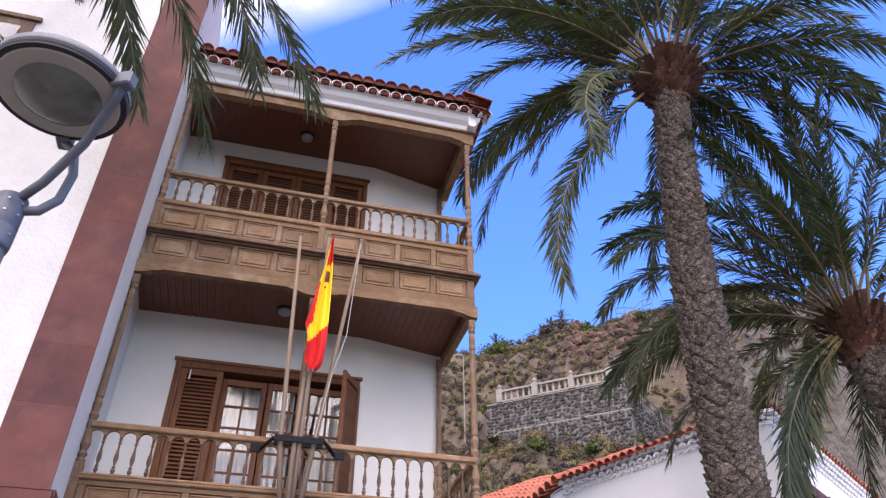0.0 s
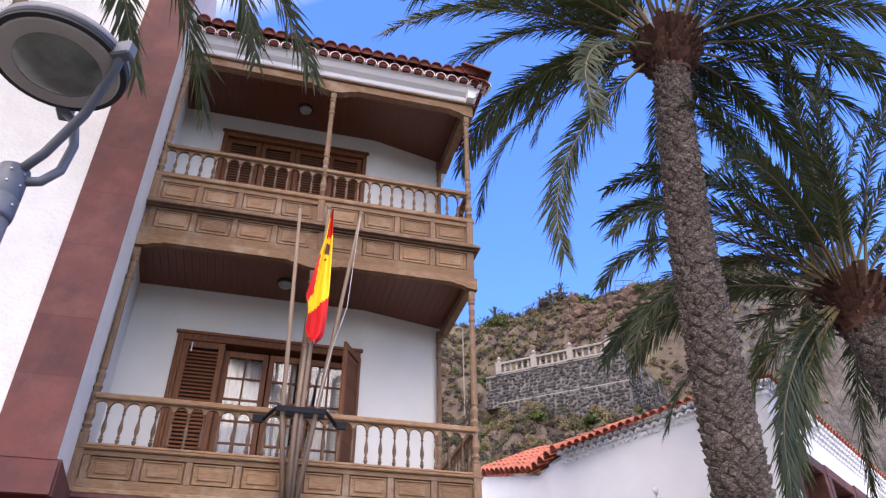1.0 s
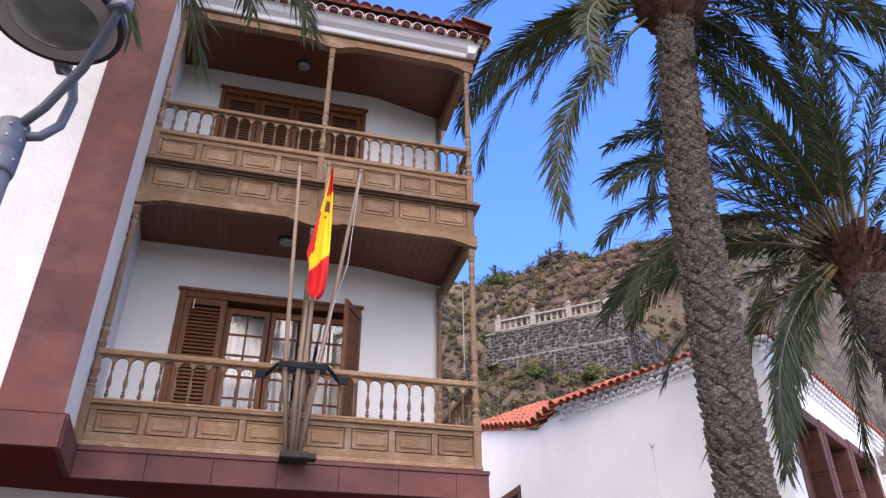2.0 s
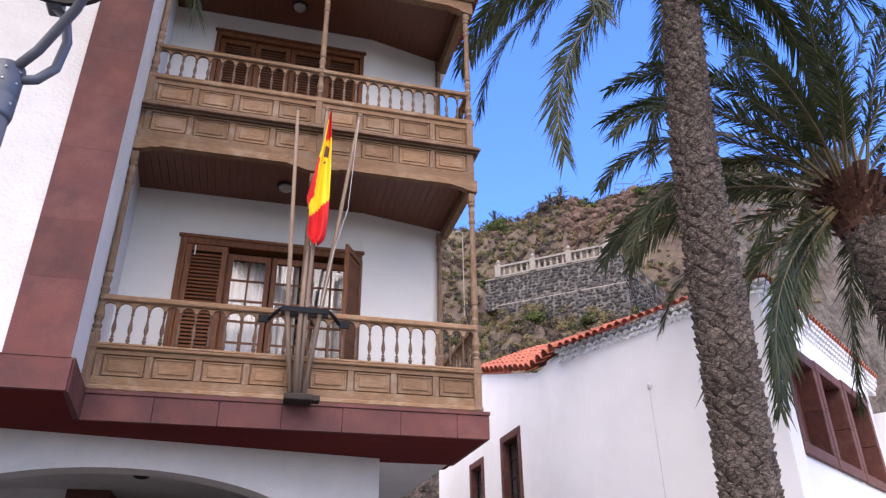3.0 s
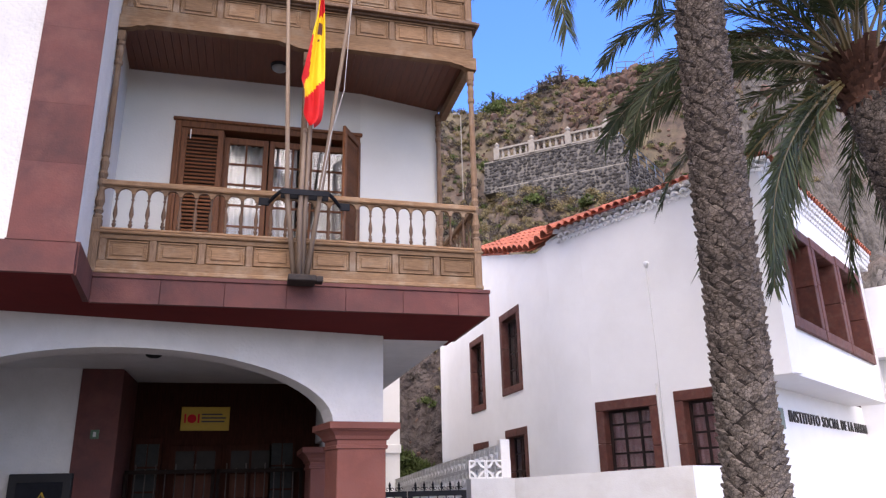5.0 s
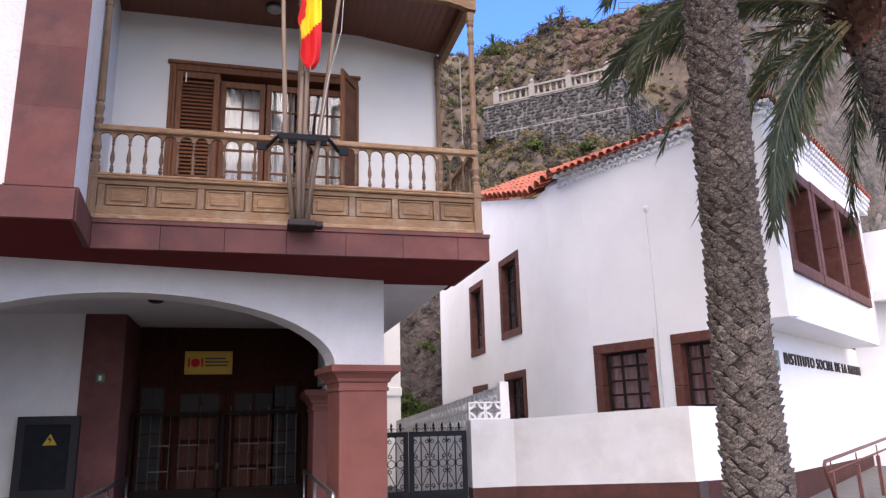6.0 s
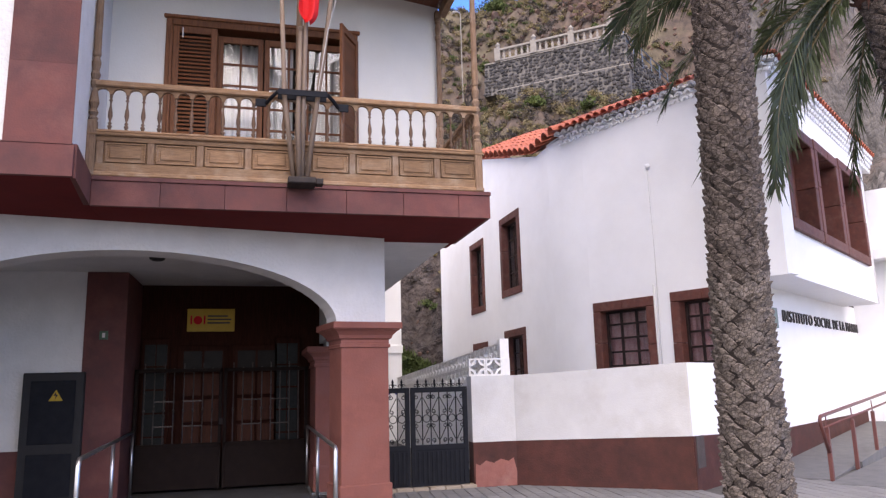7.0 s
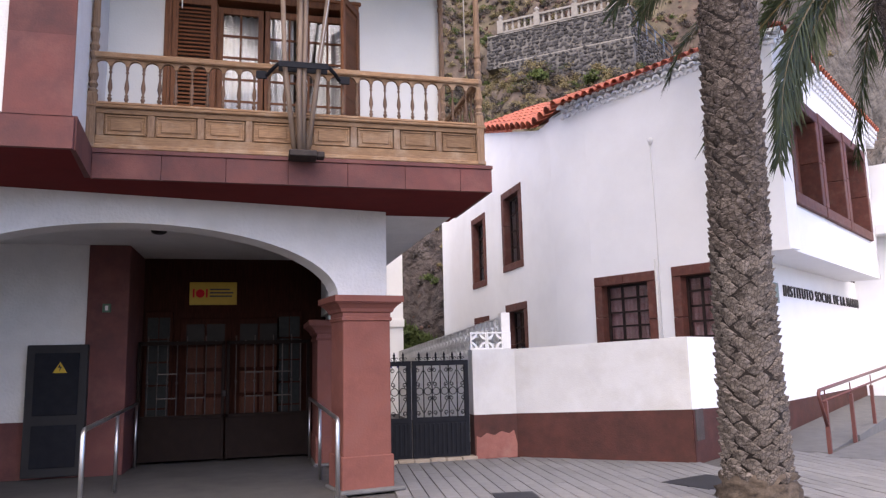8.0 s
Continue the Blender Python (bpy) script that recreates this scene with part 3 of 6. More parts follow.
o = part("post", post_mesh(3.1, 0.60), OAK_UP, low)
o.location = (2.47, 9.46, 3.87)

high = thing("balcony", "weathered oak upper balcony with two panel rows and carved beam", "balcony", "timber balconies")
bm = bmesh.new()
bracket_beam(bm, XL - 0.06, XM, 6.93, 7.03, YF - 0.045, YF + 0.05)
bracket_beam(bm, XM, XR + 0.08, 6.93, 7.03, YF - 0.045, YF + 0.05)
part("carved_beam", bm, OAK, high)
part("side_beam", boxed(XR - 0.04, XR + 0.06, YF + 0.05, 9.5, 6.90, 7.03, 0.006), OAK, high)
panel_row(high, 7.03, 7.47, 4, 0.135, 0.025)
for z0, z1, o in ((7.47, 7.50, 0.04), (7.50, 7.54, 0.09), (7.54, 7.57, 0.06), (7.57, 7.60, 0.025)):
    part("ledge_moulding", boxed(XL - 0.04 - o * 0.5, XR + 0.04 + o, YF - 0.02 - o, YF + 0.05, z0, z1, 0.006), OAK if z0 == 7.57 else OAK_TURNED, high)
    part("side_ledge", boxed(XR + 0.0, XR + 0.04 + o, YF + 0.05, 9.5, z0, z1, 0.006), OAK, high)
panel_row(high, 7.60, 7.97, 4, 0.028, 0.07)
part("sill_moulding", boxed(XL - 0.05, XR + 0.07, YF - 0.05, YF + 0.08, 7.97, 8.05, 0.014), OAK, high)
part("side_sill", boxed(XR - 0.05, XR + 0.06, YF + 0.08, 9.5, 7.99, 8.05, 0.012), OAK, high)
railing(high, 8.05, 8.47)
part("floor_boards", boxed(XL, XR, YF + 0.05, YW, 7.40, 7.46), DARKOAK, high)
for x in (XL, XM, XR):
    o = part("post", post_mesh(2.5, 0.45), OAK_UP, high)
    o.location = (x, YF, 7.60)
o = part("post", post_mesh(2.8, 0.45), OAK_UP, high)
o.location = (2.47, 9.46, 7.60)


def board_ceiling(name, z, label):
    bm = bmesh.new()
    x = -1.94
    while x < 2.54:
        b = min(x + 0.096, 2.58)
        box(bm, x + 0.002, b, YF + 0.05, 9.56, z, z + 0.03)
        x += 0.1
    box(bm, -1.94, 2.58, YF + 0.05, 9.56, z + 0.012, z + 0.04)
    return tagged(part(name, bm, DARKOAK), label, "ceiling", kind="structure")


board_ceiling("ceiling_lower_balcony", 7.07, "dark varnished tongue-and-groove boards under the upper balcony")
board_ceiling("ceiling_upper_balcony", 10.46, "dark varnished board ceiling under the roof")
LENS_MILK = material("milky_lamp_glass", (0.32, 0.33, 0.32), (0.26, 0.27, 0.26), 4, 0.3, 0.05)
for x, y, z in ((0.10, 8.75, 7.07), (0.03, 8.78, 10.46)):
    cl = thing("ceiling_lamp", "round bulkhead lamp on the balcony's board ceiling", "lamp", "balcony ceiling lamps")
    part("base", lathe(bmesh.new(), [(-0.035, 0.115), (0, 0.12)], x, y, z, 18), CABINET, cl)
    part("dome", lathe(bmesh.new(), [(-0.085, 0.03), (-0.08, 0.065), (-0.06, 0.092), (-0.035, 0.10)], x, y, z, 18), LENS_MILK, cl, smooth=True)

# top beam, cornice and tiled eave
bm = bmesh.new()
bracket_beam(bm, XL - 0.1, XM, 10.19, 10.36, YF - 0.06, YF + 0.06, 0.10, 0.36)
bracket_beam(bm, XM, XR + 0.10, 10.19, 10.36, YF - 0.06, YF + 0.06, 0.10, 0.36)
part("top_beam", bm, OAK, high, "carved oak top beam")
part("side_beam", boxed(XR - 0.05, XR + 0.08, YF + 0.06, 9.5, 10.18, 10.40, 0.006), OAK, high)
part("beam_moulding", boxed(XL - 0.12, XR + 0.14, YF - 0.10, YF + 0.02, 10.325, 10.362, 0.01), OAK, high)
roof = part("roof", prism(bmesh.new(), [(7.67, 10.60), (7.67, 10.66), (11.5, 12.1), (11.5, 12.0)], -1.9, 2.70, "x"), TILE_DARK, house, "dark terracotta tiled roof")
bm = bmesh.new()
prism(bm, [(7.97, 10.36), (7.92, 10.40), (7.90, 10.46), (7.82, 10.50), (7.77, 10.56), (7.74, 10.60), (8.06, 10.60), (8.06, 10.36)], -1.80, 2.62, "x")
part("cornice", bm, PLASTER_B, roof, "white moulded cornice")
bm = bmesh.new()
prism(bm, [(2.61, 10.36), (2.65, 10.40), (2.66, 10.46), (2.70, 10.50), (2.74, 10.60), (2.52, 10.60), (2.52, 10.36)], 7.78, 12, "y")
part("cornice", bm, PLASTER_B, roof)


def barrel(length, r, th=0.014, n=7, plug=False):
    """A half-round clay tile lying along +y, hollow side down; plug: its end filled."""
    bm = bmesh.new()
    rows = []
    for y, k in ((0, 1.0), (length, 0.85)):
        for rr in (r * k, r * k - th):
            rows.append([bm.verts.new((-rr * math.cos(math.pi * i / n), y, rr * math.sin(math.pi * i / n))) for i in range(n + 1)])
    a, b, c, d = rows
    for i in range(n):
        bm.faces.new((a[i], a[i + 1], c[i + 1], c[i]))
        bm.faces.new((b[i + 1], b[i], d[i], d[i + 1]))
        bm.faces.new((a[i + 1], a[i], b[i], b[i + 1]))
        bm.faces.new((c[i], c[i + 1], d[i + 1], d[i]))
    for p, q, r_, s in ((a, b, c, d),):
        bm.faces.new((p[0], r_[0], s[0], q[0]))
        bm.faces.new((p[-1], q[-1], s[-1], r_[-1]))
    if plug:
        bm.faces.new([bm.verts.new((v.co.x, 0.03, v.co.z)) for v in b])
    return bm


def mesh_of(name, bm, mat, smooth=False):
    me = bpy.data.meshes.new(name)
    bm.normal_update()
    bm.to_mesh(me)
    bm.free()
    me.materials.append(mat)
    if smooth:
        me.polygons.foreach_set("use_smooth", [True] * len(me.polygons))
    return me


TILE_A = mesh_of("tile", barrel(0.5, 0.100, plug=True), TILE_DARK)
TILE_UNDER = mesh_of("eave_tile", barrel(0.3, 0.075, plug=True), TILE_DARK)
MORTAR = mesh_of("mortar_bed", barrel(0.3, 0.093, 0.03), PLASTER_B)
rng = random.Random(4)
n = 25
for i in range(n):
    x = -1.80 + 4.50 * i / (n - 1)
    share("tile", TILE_A, pose(x + rng.uniform(-.008, .008), 7.57 + rng.uniform(-.015, .015), 10.675, 20, 0, rng.uniform(-2, 2)), roof)
    share("eave_tile", TILE_UNDER, pose(x + 0.097, 7.66, 10.575, 12, 0, 0), roof)
    share("mortar_bed", MORTAR, pose(x + 0.097, 7.668, 10.575, 12, 0, 0), roof)
for i in range(9):
    y = 7.55 + 0.2 * i
    share("tile", TILE_A, pose(2.83, y, 10.66, 14, 0, 90), roof)
    share("eave_tile", TILE_UNDER, pose(2.77, y + 0.1, 10.58, 10, 0, 90), roof)

# ---- white institute building ----
A2, A3 = radians(114), radians(35)
C23 = Vector((8.58, 11.37, 0))
D2, D3 = Vector((math.cos(A2), math.sin(A2), 0)), Vector((math.cos(A3), math.sin(A3), 0))
C12 = C23 + D2 * 4.25
inst = thing("institute_building", "white rendered two-storey building with terracotta roof and brown window surrounds", "building")


def along(origin, direction):
    """A frame whose x runs along a wall and whose y points into the building."""
    a = math.atan2(direction.y, direction.x)
    return pose(origin.x, origin.y, 0, 0, 0, math.degrees(a))


def wall_with_holes(bm, length, z0, z1, thick, holes, start=0.0):
    """A wall along x in its own frame, made of blocks round rectangular holes (x0, x1, z0, z1)."""
    xs = sorted({start, length, *[h[0] for h in holes], *[h[1] for h in holes]})
    for a, b in zip(xs, xs[1:]):
        hs = sorted([h for h in holes if h[0] <= a + 1e-6 and h[1] >= b - 1e-6], key=lambda h: h[2])
        z = z0
        for h in hs:
            if h[2] > z:
                box(bm, a, b, 0, thick, z, h[2])
            z = h[3]
        if z < z1:
            box(bm, a, b, 0, thick, z, z1)
    bmesh.ops.remove_doubles(bm, verts=bm.verts, dist=1e-4)
    return bm


def window(m, x0, x1, z0, z1, parent, cols=3, rows=4, frame_w=0.2, cloth=None, deep=0.22, board=False, proud=0.03):
    """A recessed window: stone surround, dark timber sash with glazing bars, panes and a curtain."""
    w = part("window", bmesh.new(), BROWNFRAME, parent, "brown stone surround with dark sash")
    w.matrix_basis = m
    # surround of single stone blocks with tight joints, none quite as proud as the next
    rb = random.Random(int(x0 * 100 + z0 * 1000))
    cut = z0 + (z1 - z0) * rb.uniform(0.45, 0.62)
    mid = x0 + (x1 - x0) * rb.uniform(0.42, 0.58)
    g = 0.003
    for a, b, c, d in ((x0 - frame_w, x0, z0, cut - g), (x0 - frame_w, x0, cut + g, z1 - g), (x1, x1 + frame_w, z0, cut - 0.1 - g), (x1, x1 + frame_w, cut - 0.1 + g, z1 - g),
                       (x0 - frame_w, mid - g, z1, z1 + frame_w), (mid + g, x1 + frame_w, z1, z1 + frame_w), (x0 - frame_w, x1 + frame_w, z0 - frame_w, z0 - g)):
        part("surround_block", boxed(a, b, -proud - rb.uniform(0, 0.008), deep, c, d, 0.012), BROWNFRAME, w)
    if board:
        n = 6
        for i in range(n):
            part("shutter_board", boxed(x0 + (x1 - x0) * i / n + 0.003, x0 + (x1 - x0) * (i + 1) / n - 0.003, deep - 0.05, deep, z0, z1, 0.004), BROWNFRAME, w)
        return w
    bm = bmesh.new()
    t = 0.05
    for a, b, c, d in ((x0, x0 + t, z0, z1), (x1 - t, x1, z0, z1), (x0 + t, x1 - t, z1 - t, z1), (x0 + t, x1 - t, z0, z0 + t)):
        box(bm, a, b, deep - 0.06, deep, c, d, 0.004)
    for i in range(1, cols):
        x = x0 + (x1 - x0) * i / cols
        box(bm, x - 0.02, x + 0.02, deep - 0.055, deep - 0.01, z0 + t, z1 - t)
    for i in range(1, rows):
        z = z0 + (z1 - z0) * i / rows
        box(bm, x0 + t, x1 - t, deep - 0.05, deep - 0.015, z - 0.02, z + 0.02)
    part("sash", bm, SASH, w)
    part("pane", boxed(x0 + t, x1 - t, deep - 0.022, deep - 0.018, z0 + t, z1 - t), GLASS, w)
    if cloth:
        bm = bmesh.new()
        k = 60
        top = [bm.verts.new((x0 + (x1 - x0) * i / k, deep + 0.05 + 0.018 * math.sin(i * 0.9), z1)) for i in range(k + 1)]
        bot = [bm.verts.new((x0 + (x1 - x0) * i / k, deep + 0.05 + 0.022 * math.sin(i * 0.9 + 0.3), z0)) for i in range(k + 1)]
        for i in range(k):
            bm.faces.new((bot[i], bot[i + 1], top[i + 1], top[i]))
        part("curtain", bm, cloth, w)
    # added dark sheet that stands in for the unlit room
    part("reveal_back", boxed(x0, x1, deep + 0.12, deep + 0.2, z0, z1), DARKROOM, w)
    return w


# street-side wall B2, seen from its far end to the corner
M2 = along(C12, -D2)
W2 = ((0.955, 2.135, 1.62, 3.08), (2.92, 3.92, 1.62, 3.10))
BEND = 0.70     # the two walls meet in a broad curve that begins this far from their corner
o = part("wall", wall_with_holes(bmesh.new(), 4.25, 0, 7.3, 0.42, [(a - .18, b + .18, c - .18, d + .18) for a, b, c, d in W2], BEND), PLASTER_B, inst)
o.matrix_basis = M2
for a, b, c, d in W2:
    window(M2, a, b, c, d, inst, 3, 5, 0.2, PINKCLOTH)
# side wall B1, running back along the passage
M1 = pose(C12.x, C12.y + 11.5, 0, 0, 0, -90)
bm = prism(bmesh.new(), [(C12.y, 7.3), (C12.y + 1.4, 7.3), (C12.y + 6.3, 8.75), (C12.y + 11.5, 8.9), (C12.y + 11.5, 7.301), (C12.y + 1.4, 7.301)][:4] + [(C12.y + 11.5, 7.3)], C12.x, C12.x + 0.42, "x")
part("wall_top", bm, PLASTER_B, inst)
W1 = ((7.29, 8.50, 4.2, 6.1), (4.20, 5.27, 4.02, 5.92), (7.36, 8.62, 1.1, 2.86), (4.26, 5.37, 1.0, 2.68))
o = part("wall", wall_with_holes(bmesh.new(), 11.5 - BEND, 0, 7.3, 0.42, [(a - .18, b + .18, c - .18, d + .18) for a, b, c, d in W1]), PLASTER_B, inst)
o.matrix_basis = M1
for a, b, c, d in W1:
    window(M1, a, b, c, d, inst, 2, 4, 0.2)
# the curve between the two walls
bm = bmesh.new()
turn = radians(24)
rad = BEND / math.tan(turn / 2)
mid_c = Vector((C12.x + rad, C12.y + BEND, 0))
outer, inner = [], []
for i in range(13):
    a = math.pi + turn * i / 12
    outer.append((mid_c.x + rad * math.cos(a), mid_c.y + rad * math.sin(a)))
    inner.append((mid_c.x + (rad - 0.42) * math.cos(a), mid_c.y + (rad - 0.42) * math.sin(a)))
part("curved_wall", prism(bm, outer + inner[::-1], 0, 7.36, "z"), PLASTER_B, inst)
# street front: lower wall, jutting upper storey
M3 = along(C23, D3)
part("wall", boxed(0, 9.3, 0, 0.4, 0, 3.4), PLASTER_B, inst).matrix_basis = M3
part("skirting", boxed(0.0, 9.3, -0.02, 0, -0.02, 0.62), REDBROWN, inst, "red-brown painted skirting").matrix_basis = M3
M3B = along(C23 - D2 * 0.866, D3)
W3 = ((0.72, 2.38, 4.46, 6.20), (2.90, 4.48, 4.46, 6.24), (5.00, 6.94, 4.46, 6.30))
o = part("upper_wall", wall_with_holes(bmesh.new(), 7.9, 3.36, 7.2, 0.4, [(a - .18, b + .18, c - .18, d + .18) for a, b, c, d in W3]), PLASTER_B, inst, "white jutting upper storey")
o.matrix_basis = M3B
for a, b, c, d in W3:
    window(M3B, a, b, c, d, inst, 2, 3, 0.22, None, 0.34, board=True, proud=0.07)
part("soffit", boxed(0.004, 7.89, 0.003, 0.95, 3.350, 3.7), PLASTER_B, inst).matrix_basis = M3B
part("upper_side_wall", boxed(-0.866, 0.0, 0.0, 0.4, 3.366, 7.2), PLASTER_B, inst).matrix_basis = along(C23, -D2) @ pose(0.866, 0, 0)
part("upper_end_wall", boxed(0.0, 0.9, 0.0, 0.3, 3.36, 7.2), PLASTER_B, inst).matrix_basis = M3B @ pose(7.9, 0, 0, 0, 0, 90)
# closing body behind the walls
bm = prism(bmesh.new(), [(C12.x + 0.45, C12.y + 0.3), (C12.x + 0.45, C12.y + 11.3), (C12.x + 9, C12.y + 11.3), (C23.x + 9.0, C23.y + 6.6), (C23.x + 0.6, C23.y + 0.75)], 6.9, 7.2, "z")
part("ceiling_slab", bm, PLASTER_B, inst)
# neighbouring front that closes the street beyond the sign
M4 = along(C23 + D3 * 9.0, Vector((D3.y, -D3.x, 0)))
part("end_wall", boxed(0, 7, 0.0, 0.4, 0, 6.6), PLASTER_B, inst).matrix_basis = M4
part("end_canopy", boxed(0.3, 7, -0.5, 0, 4.6, 4.9, 0.02), PLASTER_B, inst).matrix_basis = M4

# roofs with barrel tiles
roof_b = part("roof", bmesh.new(), TILE, inst, "orange terracotta barrel-tile roof")
bm = bmesh.new()
e1, e2 = C12 + Vector((-0.35, 11.5, 7.35)), C12 + Vector((-0.35, -0.2, 7.35))
r1, r2 = C12 + Vector((3.2, 11.5, 8.5)), C12 + Vector((3.2, 2.2, 8.5))
c3 = C23 - D2 * 0.95 + Vector((0.05, 0, 7.37))
e3 = C23 - D2 * 0.95 + D3 * 9.3 + Vector((0, 0, 7.37))
for q in ((e2, c3, r2), (c3, e3, r1 + Vector((4, 0, 0)), r2), (C12 + Vector((-0.08, 0, 7.36)), C12 + Vector((-0.08, 1.4, 7.36)), C12 + Vector((1.6, 1.4, 8.13)), C12 + Vector((1.6, 0, 8.13))),
          (C12 + Vector((-0.08, 1.4, 7.36)), C12 + Vector((-0.08, 6.3, 8.78)), C12 + Vector((1.6, 6.3, 9.55)), C12 + Vector((1.6, 1.4, 8.13))),
          (C12 + Vector((-0.08, 6.3, 8.78)), C12 + Vector((-0.08, 11.5, 8.8)), C12 + Vector((1.6, 11.5, 9.55)), C12 + Vector((1.6, 6.3, 9.55)))):
    bm.faces.new([bm.verts.new(p) for p in q])
part("roof_bed", bm, TILE, roof_b)
TILE_B = mesh_of("tile", barrel(0.48, 0.165, 0.02), TILE)
rng = random.Random(9)
# passage side: courses climb towards +x
def eave_z(y):
    return 7.40 + max(0.0, min(1.42, (y - C12.y - 1.4) * 0.295))


for j in range(6):
    for i in range(24):
        y = C12.y - 0.1 + i * 0.40
        share("tile", TILE_B, pose(C12.x - 0.20 + j * 0.36, y + rng.uniform(-.012, .012), eave_z(y) - 0.02 + j * 0.150 + rng.uniform(-.006, .006), 22.6, 0, -90 + rng.uniform(-2, 2)), roof_b)
# corner side along B2 and the street front: eave course only
TILE_BE = mesh_of("eave_tile", barrel(0.42, 0.085), TILE)
BED = mesh_of("mortar_bed", barrel(0.32, 0.095, 0.05), PLASTER_B)
for i in range(24):
    p = C12 - D2 * (i * 0.21 + 0.1)
    ang = math.degrees(A2) + 180
    share("eave_tile", TILE_BE, Matrix.Translation((p.x, p.y, 7.42)) @ pose(0, 0, 0, 0, 0, ang) @ pose(0, -0.22, -0.02, 22), roof_b)
    for r in range(3):
        share("mortar_bed", BED, Matrix.Translation((p.x, p.y, 7.32 - 0.11 * r)) @ pose(0, 0, 0, 0, 0, ang) @ pose(0.105 * (r % 2), -0.13 + 0.045 * r, 0, 8), roof_b)
p0 = C23 - D2 * 0.866
for i in range(42):
    p = p0 + D3 * (i * 0.21 + 0.05)
    share("eave_tile", TILE_BE, Matrix.Translation((p.x, p.y, 7.42)) @ pose(0, 0, 0, 0, 0, 35) @ pose(0, -0.20, -0.02, 20), roof_b)
    for r in range(4):
        share("mortar_bed", BED, Matrix.Translation((p.x, p.y, 7.32 - 0.11 * r)) @ pose(0, 0, 0, 0, 0, 35) @ pose(0.105 * (r % 2), -0.15 + 0.04 * r, 0, 8), roof_b)

# lettering, each letter a part
TEXT = "INSTITUTO SOCIAL DE LA MARINA"


def text_mesh(body):
    cu = bpy.data.curves.new("letter", "FONT")
    cu.body, cu.size, cu.extrude, cu.space_character = body, 0.40, 0.015, 1.1
    tmp = new("letter_curve", cu)
    bpy.context.view_layer.update()
    me = bpy.data.meshes.new_from_object(tmp.evaluated_get(bpy.context.evaluated_depsgraph_get()))
    bpy.data.objects.remove(tmp)
    return me, max([v.co.x for v in me.vertices])


let = thing("wall_lettering", "dark raised letters INSTITUTO SOCIAL DE LA MARINA on white wall", "lettering")
k = 7.15 / text_mesh(TEXT)[1]
let.matrix_basis = M3 @ pose(2.2, -0.02, 2.71, 90)
for i, ch in enumerate(TEXT):
    if ch != " ":
        me, own = text_mesh(ch)
        end = text_mesh(TEXT[:i + 1])[1]
        me.materials.append(LETTER)
        share("letter", me, pose((end - own) * k, 0, 0) @ Matrix.Diagonal((k * 0.93, 0.84, 1, 1)), let)

# rain pipe
pipe = thing("rain_pipe", "white painted rain pipe on the institute wall", "pipe")
pb = M2 @ Vector((2.43, -0.004, 0))
part("tube", tube(bmesh.new(), [(pb.x, pb.y, 0.0), (pb.x - 0.01, pb.y, 2.6), (pb.x + 0.012, pb.y - 0.004, 4.2), (pb.x - 0.008, pb.y, 5.9)], 0.011, 8), PLASTER, pipe, smooth=True)
part("elbow", tube(bmesh.new(), [(pb.x, pb.y, 5.9), (pb.x - 0.02, pb.y - 0.02, 5.98), (pb.x + 0.1, pb.y + 0.04, 6.03)], [0.025, 0.06, 0.045], 8), PLASTER_B, pipe, smooth=True)

pd = M2 @ Vector((2.36, -0.02, 0))
part("side_tube", tube(bmesh.new(), [(pd.x, pd.y, 0.0), (pd.x, pd.y, 3.5)], 0.018, 8), PLASTER, pipe, smooth=True)

# ---- forecourt wall and side gate ----
fw = thing("garden_wall", "low white wall with red-brown painted base round the forecourt", "wall", kind="structure")
PA, PB_, PC = Vector((4.14, 11.52, 0)), Vector((6.30, 9.82, 0)), C23 + D3 * 0.2


def low_wall(a, b, ha, hb, sa, sb, finish=DIRTYWALL):
    d = (b - a).normalized()
    n = Vector((-d.y, d.x, 0)) * 0.3
    bm = bmesh.new()
    for m_, q in (((sa, sb), (ha, hb)),):
        vs = [bm.verts.new(p) for p in (a + Vector((0, 0, m_[0])), b + Vector((0, 0, m_[1])), b + n + Vector((0, 0, m_[1])), a + n + Vector((0, 0, m_[0])),
                                       a + Vector((0, 0, q[0])), b + Vector((0, 0, q[1])), b + n + Vector((0, 0, q[1])), a + n + Vector((0, 0, q[0])))]
        for f in ((3, 2, 1, 0), (4, 5, 6, 7), (0, 1, 5, 4), (1, 2, 6, 5), (2, 3, 7, 6), (3, 0, 4, 7)):
            bm.faces.new([vs[i] for i in f])
    part("wall_face", bm, finish, fw)
    bm = bmesh.new()
    e = Vector((d.y, -d.x, 0)) * 0.015
    vs = [bm.verts.new(p) for p in (a + e + Vector((0, 0, -.03)), b + e + Vector((0, 0, -.03)), b + n + Vector((0, 0, -.03)), a + n + Vector((0, 0, -.03)),
                                   a + e + Vector((0, 0, sa)), b + e + Vector((0, 0, sb)), b + n + Vector((0, 0, sb)), a + n + Vector((0, 0, sa)))]
    for f in ((3, 2, 1, 0), (4, 5, 6, 7), (0, 1, 5, 4), (1, 2, 6, 5), (2, 3, 7, 6), (3, 0, 4, 7)):
        bm.faces.new([vs[i] for i in f])
    part("painted_base", bm, REDBROWN, fw, "red-brown painted base")


low_wall(Vector((3.42, 11.56, 0)), PA, 1.74, 1.74, 0.69, 0.69)
low_wall(PA, PB_, 1.74, 1.85, 0.69, 0.77)
low_wall(PB_, PC, 1.85, 1.85, 0.77, 0.66, PLASTER_B)

# ---- balcony doors and shutters ----
bm = bmesh.new()
